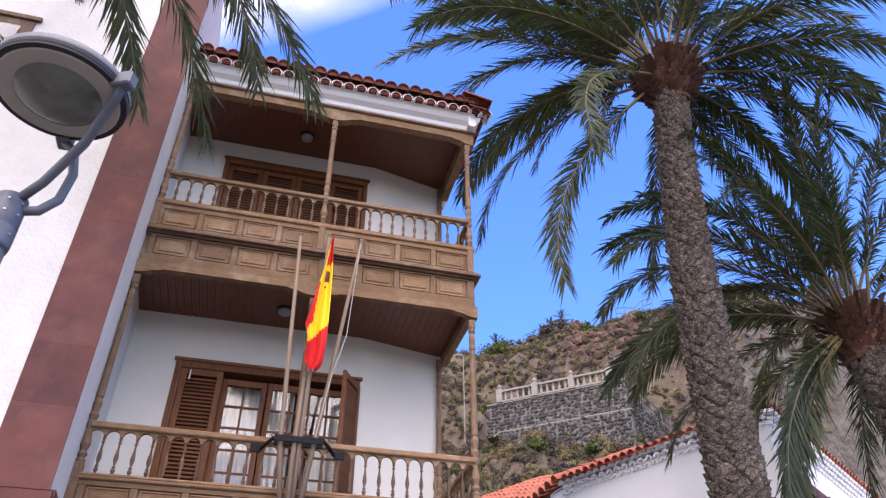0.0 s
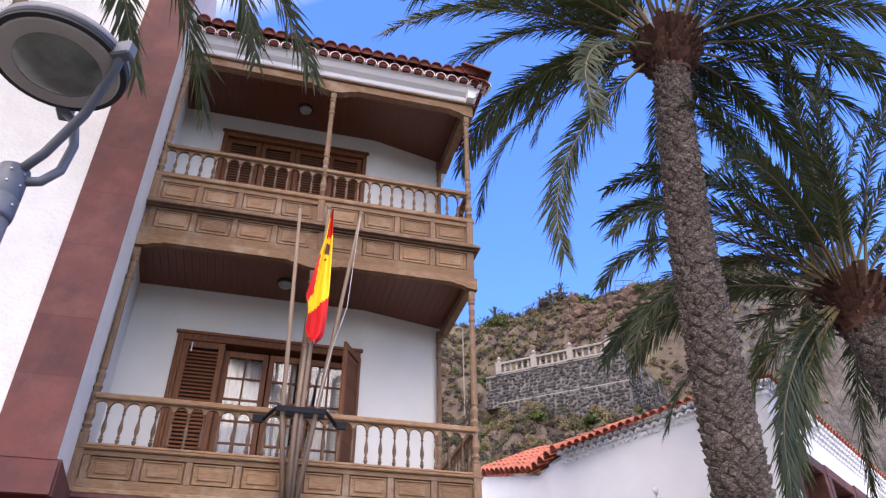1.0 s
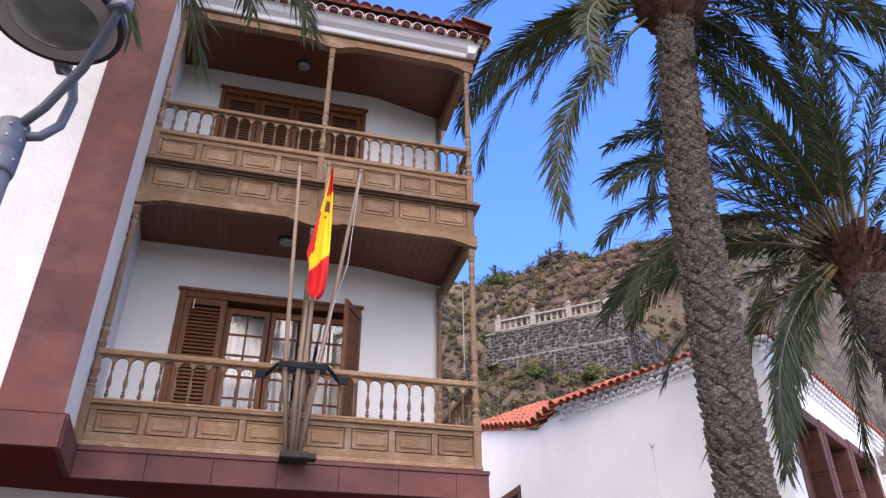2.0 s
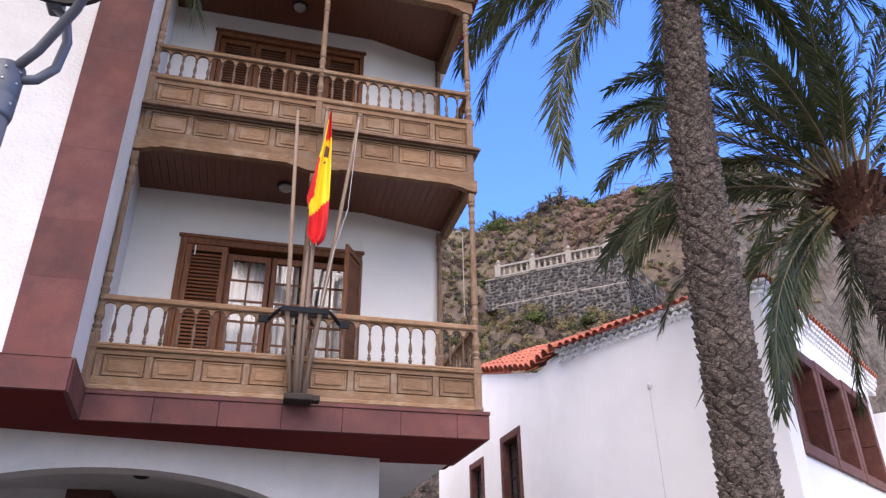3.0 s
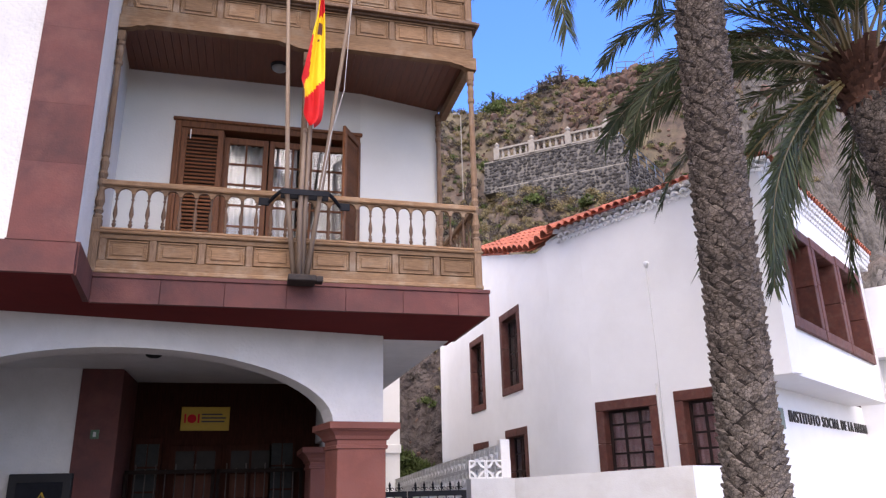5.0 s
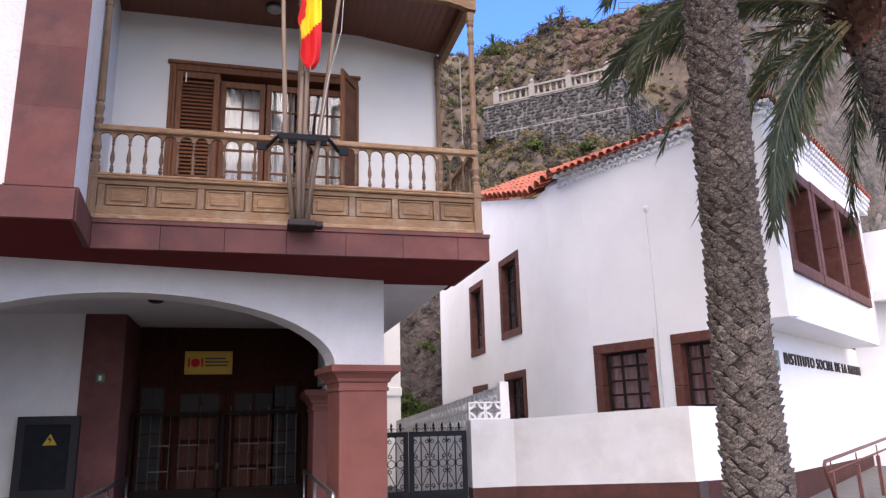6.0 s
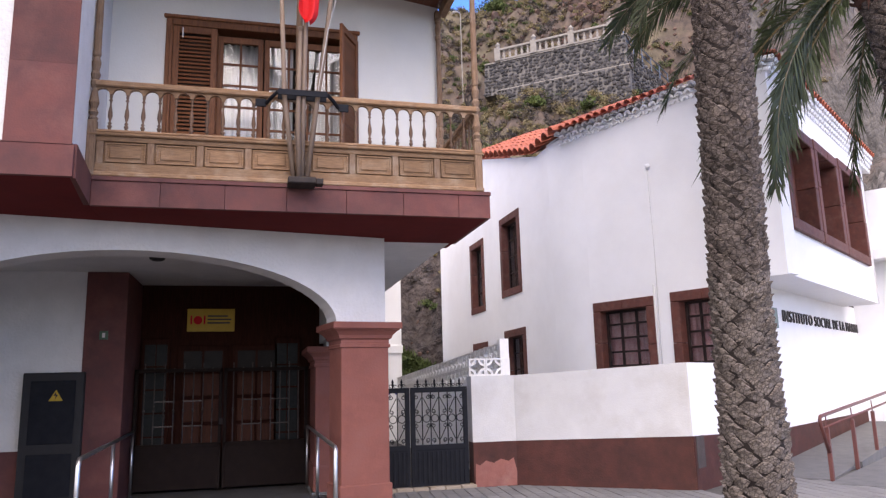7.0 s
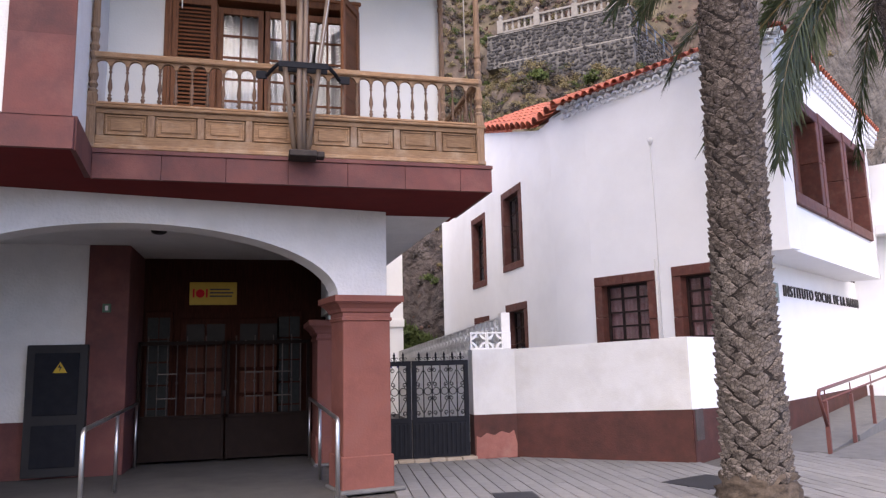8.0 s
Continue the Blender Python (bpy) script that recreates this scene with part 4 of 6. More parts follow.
box(bm, -0.5, 0.5, -0.004, 0.004, -0.019, 0.019, m=pose(0, 0, 0, -28))
SLAT = mesh_of("slat", bm, JOINERY)


def shutter(parent, m, w, z0, z1, name="shutter"):
    """A louvred leaf standing on x = 0 to w in its own frame, with a solid foot panel."""
    s = part(name, boxed(0, 0.075, -0.02, 0.02, z0, z1, 0.004), JOINERY, parent)
    s.matrix_basis = m
    part("stile", boxed(w - 0.075, w, -0.02, 0.02, z0, z1, 0.004), JOINERY, s)
    for a, b in ((z1 - 0.09, z1), (z0, z0 + 0.12)):
        part("cross_rail", boxed(0.075, w - 0.075, -0.018, 0.018, a, b, 0.004), JOINERY, s)
    z = z0 + 0.15
    while z < z1 - 0.11:
        share("slat", SLAT, pose((w) / 2, 0, z) @ Matrix.Diagonal((w - 0.14, 1, 1, 1)), s)
        z += 0.052
    return s


def glazed_leaf(parent, x0, x1, z0, z1, cols, rows, y):
    leaf = part("door_leaf", boxed(x0, x0 + 0.07, y - 0.02, y + 0.025, z0, z1, 0.004), JOINERY, parent)
    part("stile", boxed(x1 - 0.07, x1, y - 0.02, y + 0.025, z0, z1, 0.004), JOINERY, leaf)
    part("head_rail", boxed(x0 + 0.07, x1 - 0.07, y - 0.02, y + 0.025, z1 - 0.09, z1, 0.004), JOINERY, leaf)
    part("foot_panel", boxed(x0 + 0.07, x1 - 0.07, y - 0.02, y + 0.025, z0, z0 + 0.45, 0.004), JOINERY, leaf)
    xa, xb, za, zb = x0 + 0.07, x1 - 0.07, z0 + 0.45, z1 - 0.09
    for i in range(1, cols):
        x = xa + (xb - xa) * i / cols
        part("glazing_bar", boxed(x - 0.013, x + 0.013, y - 0.012, y + 0.015, za, zb), JOINERY, leaf)
    for i in range(1, rows):
        z = za + (zb - za) * i / rows
        part("glazing_bar", boxed(xa, xb, y - 0.011, y + 0.014, z - 0.013, z + 0.013), JOINERY, leaf)
    for i in range(cols):
        for k in range(rows):
            a, b = xa + (xb - xa) * i / cols, xa + (xb - xa) * (i + 1) / cols
            c, d = za + (zb - za) * k / rows, za + (zb - za) * (k + 1) / rows
            part("pane", boxed(a, b, y + 0.002, y + 0.006, c, d), GLASS, leaf).visible_shadow = False
    return leaf


def drape(x0, x1, z0, z1, y, mat, parent, waves=7):
    bm = bmesh.new()
    k = 70
    top = [bm.verts.new((x0 + (x1 - x0) * i / k, y + 0.025 * math.sin(waves * 2 * math.pi * i / k), z1)) for i in range(k + 1)]
    bot = [bm.verts.new((x0 + (x1 - x0) * i / k, y + 0.035 * math.sin(waves * 2 * math.pi * i / k + 0.4), z0)) for i in range(k + 1)]
    for i in range(k):
        bm.faces.new((bot[i], bot[i + 1], top[i + 1], top[i]))
    part("curtain", bm, mat, parent, "pale net curtain", smooth=True)


d1 = thing("balcony_door", "brown varnished glazed balcony door with one louvred shutter swung open", "door", "balcony doors")
yj = YW + 0.10
for a, b, c, d in ((-1.20, -1.12, 3.87, 6.37), (1.19, 1.27, 3.87, 6.37), (-1.12, 1.19, 6.28, 6.37)):
    part("frame", boxed(a, b, YW - 0.05, YW + 0.16, c, d, 0.006), JOINERY, d1)
part("head_moulding", boxed(-1.23, 1.30, YW - 0.07, YW - 0.015, 6.37, 6.42, 0.01), JOINERY, d1)
shutter(d1, pose(-1.11, YW - 0.03, 0), 0.54, 3.90, 6.27)
part("hinge_post", boxed(-1.145, -1.11, YW - 0.09, YW - 0.05, 3.9, 6.25, 0.005), JOINERY, d1)
part("stay", boxed(-1.0, -0.985, YW - 0.075, YW - 0.055, 6.10, 6.24, 0.003), STEEL, d1)
shutter(d1, pose(1.26, YW - 0.05, 0, 0, 0, -120), 0.55, 3.90, 6.27)
glazed_leaf(d1, -0.56, 0.02, 3.92, 6.24, 2, 6, yj)
glazed_leaf(d1, 0.035, 1.18, 3.92, 6.24, 4, 6, yj)
part("mullion", boxed(-0.60, -0.56, yj - 0.03, yj + 0.03, 3.9, 6.28, 0.004), JOINERY, d1)
# added dark sheet: the shade seen between the slats
part("shutter_shade_backing", boxed(-1.12, -0.58, yj + 0.05, yj + 0.07, 3.9, 6.28), DARKROOM, d1)
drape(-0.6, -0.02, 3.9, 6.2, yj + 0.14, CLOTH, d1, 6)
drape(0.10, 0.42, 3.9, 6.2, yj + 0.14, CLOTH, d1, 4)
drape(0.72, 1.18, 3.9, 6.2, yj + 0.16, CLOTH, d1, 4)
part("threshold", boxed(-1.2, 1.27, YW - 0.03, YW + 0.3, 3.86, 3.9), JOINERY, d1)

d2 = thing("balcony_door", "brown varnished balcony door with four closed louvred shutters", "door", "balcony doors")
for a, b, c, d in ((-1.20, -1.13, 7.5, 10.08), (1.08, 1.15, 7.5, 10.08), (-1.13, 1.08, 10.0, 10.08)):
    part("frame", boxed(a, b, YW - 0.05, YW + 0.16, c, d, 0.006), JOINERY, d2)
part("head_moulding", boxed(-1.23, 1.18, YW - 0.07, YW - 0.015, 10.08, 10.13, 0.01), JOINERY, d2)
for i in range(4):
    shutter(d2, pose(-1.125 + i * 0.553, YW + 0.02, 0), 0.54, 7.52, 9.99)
# dark sheet added behind the louvres as their shade
part("shade_backing", boxed(-1.13, 1.08, YW + 0.07, YW + 0.09, 7.5, 10.0), DARKROOM, d2)

# ---- flagpoles and flag ----
mast = thing("flagpole_bracket", "three bleached wooden flagpoles clamped to the balcony rail", "flagpole")
part("socket", boxed(0.30, 0.60, 7.70, 7.96, 3.80, 3.87, 0.01), OLDIRON, mast, "dark iron socket plate")
part("socket_box", boxed(0.60, 0.68, 7.72, 7.86, 3.80, 3.865, 0.008), OLDIRON, mast)
for pts in (((0.37, 7.86, 3.85), (0.25, 7.80, 4.83), (0.145, 7.76, 7.62)), ((0.45, 7.84, 3.85), (0.46, 7.78, 4.83), (0.52, 7.74, 7.66)), ((0.50, 7.84, 3.85), (0.62, 7.80, 4.83), (0.95, 7.76, 7.66)),
            ((0.42, 7.80, 3.86), (0.40, 7.76, 4.6), (0.42, 7.76, 5.6))):
    p = part("pole", tube(bmesh.new(), pts, [0.030, 0.028, 0.022], 10), GREYWOOD, mast, smooth=True)
    part("cap", lathe(bmesh.new(), [(0, 0.026), (0.03, 0.03), (0.05, 0.02)], pts[2][0], pts[2][1], pts[2][2], 10), GREYWOOD, p)
clampm = part("clamp", boxed(0.18, 0.72, 7.715, 7.73, 4.80, 4.87, 0.004), IRON, mast, "dark iron clamp")
part("clamp_back", boxed(0.18, 0.72, 7.85, 7.865, 4.80, 4.87, 0.004), IRON, clampm)
for xa, xb in ((0.18, 0.06), (0.72, 0.86)):
    bm = bmesh.new()
    tube(bm, [(xa, 7.73, 4.835), ((xa + xb) / 2, 7.80, 4.80), (xb, 7.93, 4.77)], 0.022, 6)
    part("clamp_arm", bm, IRON, clampm)
    part("clamp_foot", boxed(min(xb, xb + .12 * (1 if xb > xa else -1)), max(xb, xb + .12 * (1 if xb > xa else -1)), 7.925, 7.95, 4.73, 4.82, 0.004), IRON, clampm)
bm = bmesh.new()
tube(bm, [(0.94, 7.74, 7.60), (0.86, 7.72, 6.2), (0.72, 7.72, 5.6), (0.62, 7.76, 4.9)], 0.004, 5)
part("rope", bm, CLOTH, mast)

flag = thing("flag", "red and yellow striped flag hanging limp from the middle pole", "flag")


FLAG_Z = (7.60, 7.43, 7.12, 6.81, 6.39, 6.21, 6.07, 5.92, 5.76, 5.69, 5.64)
FLAG_A = (0.558, 0.531, 0.498, 0.446, 0.375, 0.342, 0.385, 0.392, 0.383, 0.405, 0.450)
FLAG_B = (0.573, 0.581, 0.597, 0.606, 0.614, 0.617, 0.618, 0.613, 0.601, 0.570, 0.515)


def flag_point(u, v):
    """u runs down the limp flag, v across it from the free edge to the pole's side."""
    z = 7.60 - 1.96 * u
    a, b = np.interp(-z, [-q for q in FLAG_Z], FLAG_A), np.interp(-z, [-q for q in FLAG_Z], FLAG_B)
    fold = 0.075 * math.sin(v * 7.0 + u * 2.4) * (0.25 + u) + 0.02 * math.sin(v * 17 - u * 5)
    return (float(a + (b - a) * v), 7.635 - fold * 0.7, z + 0.03 * math.sin(v * 5) * u)


NUF, NVF = 60, 26
bands = {0: bmesh.new(), 1: bmesh.new(), 2: bmesh.new(), 3: bmesh.new()}
for i in range(NUF):
    for k in range(NVF):
        u, v = (i + 0.5) / NUF, (k + 0.5) / NVF
        if (0.29 < u < 0.37 and abs(v - 0.58) < 0.20) or (0.40 < u < 0.425 and abs(v - 0.55) < 0.08):
            b = 3
        elif u < 0.27 - 0.06 * v and (u < 0.08 or v > 0.24):
            b = 0
        elif (0.385 < u < 0.76 and v < np.interp(u, (0.385, 0.58, 0.68, 0.76), (0.12, 0.25, 0.30, 0.02))) or u > 0.835 - 0.15 * v:
            b = 2
        else:
            b = 1
        q = [bands[b].verts.new(flag_point((i + di) / NUF, (k + dk) / NVF)) for di, dk in ((0, 0), (0, 1), (1, 1), (1, 0))]
        bands[b].faces.new(q)
for b, (nm, mt) in enumerate((("red_band", FLAG_RED), ("yellow_band", FLAG_YELLOW), ("red_band", FLAG_RED), ("emblem", REDSTONE))):
    bmesh.ops.remove_doubles(bands[b], verts=bands[b].verts, dist=1e-4)
    part(nm, bands[b], mt, flag, smooth=True)

# ---- street lamp ----
lamp = thing("street_lamp", "grey street lamp with round downward head on a forked arm", "street lamp")
LC, LR = Vector((-1.013, 2.40, 4.13)), 0.275
part("pole", tube(bmesh.new(), [(-1.13, 2.70, 0), (-1.13, 2.70, 3.55)], [0.07, 0.055], 16), LAMPGREY, lamp, smooth=True)
part("collar", lathe(bmesh.new(), [(3.50, 0.060), (3.52, 0.064), (3.60, 0.064), (3.605, 0.060), (3.61, 0.064), (3.76, 0.062), (3.77, 0.05)], -1.13, 2.70, 0, 20), LAMPGREY, lamp, smooth=True)
for zb in (3.56, 3.66, 3.72):
    for ab in (200, 280, 330):
        part("bolt", lathe(bmesh.new(), [(0, 0.006), (0.004, 0.006), (0.006, 0.003)], n=6), STEEL, lamp).matrix_basis = pose(-1.13, 2.70, zb) @ pose(0, 0, 0, 0, 0, ab) @ pose(0.063, 0, 0, 0, 90, 0)
right = LC + Vector((0.262, -0.12, -0.005))
back = LC + Vector((-0.02, 0.285, -0.01))
part("arm", tube(bmesh.new(), [(-1.115, 2.68, 3.73), (-1.02, 2.63, 3.82), (-0.88, 2.50, 3.96), (-0.775, 2.34, 4.09), right], 0.021, 10), LAMPGREY, lamp, smooth=True)
part("arm", tube(bmesh.new(), [(-1.11, 2.70, 3.70), (-1.02, 2.70, 3.72), (-0.965, 2.71, 3.80), (-0.95, 2.71, 3.95), (-0.98, 2.70, 4.08), back], 0.021, 10), LAMPGREY, lamp, smooth=True)
part("arm_clamp", boxed(-0.04, 0.05, -0.03, 0.03, -0.02, 0.055, 0.008), LAMPGREY, lamp).matrix_basis = Matrix.Translation(right) @ pose(0, 0, 0, 0, 0, -25)
part("arm_clamp", boxed(-0.03, 0.03, -0.03, 0.05, -0.02, 0.055, 0.008), LAMPGREY, lamp).matrix_basis = Matrix.Translation(back)
part("housing", lathe(bmesh.new(), [(0.0, LR - 0.012), (0.0, LR), (0.05, LR), (0.075, LR - 0.03), (0.14, LR * 0.5), (0.17, 0.05), (0.175, 0.02)], LC.x, LC.y, LC.z, 40), LAMPGREY, lamp, smooth=True)
part("gasket", lathe(bmesh.new(), [(-0.012, LR - 0.025), (-0.012, LR - 0.004), (0.02, LR + 0.002)], LC.x, LC.y, LC.z, 40), BLACK, lamp)
part("reflector_ring", lathe(bmesh.new(), [(-0.018, LR - 0.035), (-0.014, LR - 0.028), (-0.004, LR - 0.028)], LC.x, LC.y, LC.z, 40), REFLECTOR, lamp, "beige reflector ring")
lens_m = material("greenish_lamp_bowl", (0.155, 0.165, 0.145), (0.10, 0.11, 0.098), 7.0, 0.22, 0.05, 30.0, stain=(0.24, 0.245, 0.22), stain_scale=6.0, stain_amount=0.7)
part("bowl", lathe(bmesh.new(), [(-0.052, 0.03), (-0.048, 0.09), (-0.038, 0.14), (-0.020, 0.175), (-0.015, 0.178)], LC.x, LC.y, LC.z, 40), lens_m, lamp, "dusty grey-green glass bowl", smooth=True)

# ---- side gate, lattice blocks, ramp ----
sg = thing("side_gate", "black iron passage gate with scrolls and spear tips", "gate")
YG = 11.62
fixed = part("fixed_leaf", boxed(1.72, 2.40, YG, YG + 0.04, 0.05, 0.62, 0.004), IRON, sg)
leaf = part("gate_leaf", boxed(2.42, 3.36, YG, YG + 0.04, 0.05, 0.62, 0.004), IRON, sg)


def ring(bm, x, y, z, r, t=0.007, a0=0, a1=360, n=14, shrink=1.0):
    pts = []
    for i in range(n + 1):
        a = radians(a0 + (a1 - a0) * i / n)
        rr = r * (1 - (1 - shrink) * i / n)
        pts.append((x + rr * math.cos(a), y, z + rr * math.sin(a)))
    return tube(bm, pts, t, 5)


for lf, x0, x1, n in ((fixed, 1.72, 2.40, 4), (leaf, 2.42, 3.36, 6)):
    for a, b in ((x0, x0 + 0.07), (x1 - 0.07, x1)):
        part("stile", boxed(a, b, YG - 0.01, YG + 0.05, 0.05, 1.58, 0.004), IRON, lf)
    for z in (0.60, 1.50):
        part("rail", boxed(x0, x1, YG - 0.008, YG + 0.045, z, z + 0.08, 0.004), IRON, lf)
    k = int((x1 - x0) / 0.075)
    for i in range(k):
        part("rib", boxed(x0 + 0.03 + i * 0.075, x0 + 0.06 + i * 0.075, YG - 0.018, YG, 0.10, 0.58, 0.004), IRON, lf)
    w = (x1 - x0 - 0.1) / n
    for i in range(n):
        c = x0 + 0.05 + (i + 0.5) * w
        if i:
            part("bar", boxed(c - w / 2 - 0.008, c - w / 2 + 0.008, YG + 0.01, YG + 0.026, 0.68, 1.5), IRON, lf)
        bm = bmesh.new()
        ring(bm, c, YG + 0.018, 1.09, w * 0.42)
        s = 1 if i % 2 else -1
        for zc, f in ((1.43, 1), (1.20, -1), (0.98, 1), (0.75, -1)):
            ring(bm, c + s * w * 0.18, YG + 0.018, zc, w * 0.26, 0.007, 90 * f, 90 * f - s * 470, 16, 0.35)
        tube(bm, [(c - s * w * 0.4, YG + 0.018, 1.42), (c + s * w * 0.35, YG + 0.018, 1.22)], 0.007, 5)
        tube(bm, [(c - s * w * 0.4, YG + 0.018, 0.76), (c + s * w * 0.35, YG + 0.018, 0.97)], 0.007, 5)
        part("scrollwork", bm, IRON, lf)
        bm = bmesh.new()
        lathe(bm, [(1.58, 0.012), (1.62, 0.012), (1.63, 0.026), (1.65, 0.012), (1.67, 0.022), (1.72, 0.004)], c, YG + 0.02, 0, 6)
        for q in (-1, 1):
            ring(bm, c + q * 0.035, YG + 0.02, 1.61, 0.028, 0.006, 0, 300, 8, 0.5)
        part("spear_tip", bm, IRON, lf)
for i in range(6):
    x = 1.9 + i * 0.26
    tagged(part("sill_stone", boxed(x, x + 0.25, 11.50, 11.72, -0.03, 0.045 + 0.006 * (i % 2), 0.012), material("beige_stone", (0.36, 0.30, 0.235), (0.27, 0.22, 0.17), 9, 0.85, 0.4), sg))

LATT = material("white_cement_block", (0.80, 0.785, 0.75), (0.70, 0.685, 0.655), 5.0, 0.85, 0.3, 60.0, vary=0.05)


def lattice_block(size):
    """A square pierced cement block with four curved leaves round a star-shaped hole."""
    bm = bmesh.new()
    s, t = size / 2, 0.09
    for a, b, c, d in ((-s, s, -s, -s + 0.025), (-s, s, s - 0.025, s), (-s, -s + 0.025, -s + 0.025, s - 0.025), (s - 0.025, s, -s + 0.025, s - 0.025)):
        box(bm, a, b, 0, t, c, d)
    for q in range(4):
        cx, cz = (s if q in (0, 3) else -s), (s if q in (0, 1) else -s)
        pts_o, pts_i = [], []
        start = {0: 180, 1: 270, 2: 0, 3: 90}[q]
        for i in range(7):
            a = radians(start + 90 * i / 6)
            pts_o.append((cx + s * 0.92 * math.cos(a), cz + s * 0.92 * math.sin(a)))
            pts_i.append((cx + s * 0.66 * math.cos(a), cz + s * 0.66 * math.sin(a)))
        prism(bm, pts_o + pts_i[::-1], 0.01, t - 0.01)
    return bm


LB = mesh_of("lattice_block", lattice_block(0.285), LATT)
lw = thing("lattice_parapet", "two pierced white cement blocks on the wall's pier", "parapet")
for i in range(2):
    share("lattice_block", LB, pose(3.56 + i * 0.29, 11.64, 1.885), lw)
part("end_block", boxed(3.99, 4.13, 11.64, 11.76, 1.745, 2.03, 0.006), LATT, lw)
pl = thing("passage_parapet", "white wall with pierced cement blocks along the passage", "wall")
dz = -0.048
for i in range(32):
    y = 12.1 + i * 0.293
    for r in range(2):
        share("lattice_block", LB, pose(4.05, y, 2.17 + dz * (y - 11.75) - r * 0.29, 0, 0, -90), pl)
    part("parapet_block", boxed(4.04, 4.16, y - 0.146, y + 0.146, 0, 2.17 + dz * (y - 11.75) - 0.44), PLASTER_B, pl)
part("end_post", boxed(4.02, 4.18, 11.80, 11.95, 0, 2.36, 0.006), LATT, pl)

rear = thing("rear_house", "white rendered house end at the far end of the passage", "house")
part("wall", boxed(0.5, 4.33, 22, 26, 0, 8.0), PLASTER_B, rear)
part("band", boxed(0.5, 4.36, 21.95, 22, 2.6, 2.85, 0.01), PLASTER_B, rear)
for i, w in enumerate((0.28, 0.16, 0.18)):
    part("writing_bar", boxed(3.55 + i * 0.28, 3.55 + i * 0.28 + w * 0.8, 21.985, 22, 1.36, 1.50), material("blue_paint", (0.04, 0.04, 0.22)), rear)

# ramp with railing along the institute's front
MR = along(C23, D3)
ramp = thing("access_ramp", "grey concrete ramp rising along the white wall", "ramp", kind="structure")
bm = prism(bmesh.new(), [(-0.4, -0.03), (9.0, -0.03), (9.0, 0.36), (6.0, 0.24), (0.4, 0.0)], -1.22, -0.02)
part("ramp_body", bm, CONCRETE, ramp).matrix_basis = MR
bm = prism(bmesh.new(), [(1.2, -0.03), (9.0, -0.03), (9.0, 0.44), (6.0, 0.32), (1.2, 0.10)], -1.34, -1.22)
part("ramp_kerb", bm, CONCRETE, ramp).matrix_basis = MR
part("ramp_apron", boxed(-1.2, 9.0, -2.3, -1.345, -0.03, 0.006), CONCRETE, ramp).matrix_basis = MR
rr = thing("ramp_railing", "red-brown painted tubular railing on the ramp", "railing")
rr.matrix_basis = MR


def ramp_z(s):
    return max(0.0, (s - 0.4) * 0.042)


S0 = -1.08
part("top_rail", tube(bmesh.new(), [(S0 + 0.34, -1.30, 0.42), (S0 + 0.02, -1.30, 0.86), (S0, -1.30, 0.93), (S0 + 0.06, -1.30, 0.98), (7.5, -1.30, ramp_z(7.5) + 1.05)], 0.028, 10), RAILPAINT, rr, smooth=True)
part("lower_rail", tube(bmesh.new(), [(S0 + 0.2, -1.30, 0.80), (7.5, -1.30, ramp_z(7.5) + 0.85)], 0.020, 8), RAILPAINT, rr, smooth=True)
for k in range(5):
    s = S0 + 0.36 + k * 1.75
    z = ramp_z(s)
    p = part("post", boxed(s - 0.035, s + 0.035, -1.33, -1.27, max(-0.02, z - 0.25), z + 0.80, 0.006), RAILPAINT, rr)
    part("neck", tube(bmesh.new(), [(s, -1.30, z + 0.80), (s, -1.30, z + 1.0)], 0.011, 6), RAILPAINT, p)
wl = thing("wall_lantern", "small dark wall lantern on the white end wall", "lamp")
wl.matrix_basis = M4 @ pose(1.3, -0.16, 2.55)
part("lantern_body", lathe(bmesh.new(), [(0, 0.03), (0.05, 0.09), (0.3, 0.13), (0.33, 0.15), (0.45, 0.03), (0.5, 0.02)], n=8), IRON, wl)
part("bracket", boxed(-0.02, 0.02, 0, 0.16, 0.35, 0.39), IRON, wl)
gp = thing("wall_plaque", "small grey-green plaque on the institute wall", "sign")
part("plate", boxed(1.62, 1.86, -0.03, -0.002, 2.55, 2.95, 0.004), material("grey_green_plaque", (0.22, 0.27, 0.24)), gp)
gp.matrix_basis = M3
mh = thing("manhole_cover", "dark grey metal manhole cover set in the paving", "manhole cover", "manhole covers")
part("cover", boxed(-0.45, 0.45, -0.35, 0.35, -0.03, 0.006, 0.003), CABINET, mh)
mh.matrix_basis = pose(5.5, 8.35, 0, 0, 0, 20)
m2 = copy_thing(mh, pose(2.95, 8.35, 0, 0, 0, -8))
m2.scale = (0.55, 0.6, 1)
# fibre-grey stone patch at the wall's corner
part("stone_patch", boxed(0.05, 0.36, -0.026, -0.016, 0.30, 0.765, 0.004), material("bare_basalt", (0.085, 0.068, 0.063), (0.05, 0.042, 0.04), 6.0, 0.9, 0.6, 30.0), fw, "bare grey stone patch").matrix_basis = along(PB_, D3)
part("bare_patch", prism(bmesh.new(), [(0.02, 0.0), (0.70, 0.0), (0.71, 0.22), (0.66, 0.43), (0.58, 0.38), (0.45, 0.42), (0.33, 0.36), (0.2, 0.40), (0.1, 0.33), (0.03, 0.36)], -0.022, -0.012), material("flaked_red_render", (0.30, 0.12, 0.095), (0.22, 0.085, 0.07), 4, 0.85, 0.4, stain=(0.36, 0.20, 0.16), stain_scale=3), fw, "flaked paler red render").matrix_basis = pose(3.42, 11.556, 0, 0, 0, -3.18)

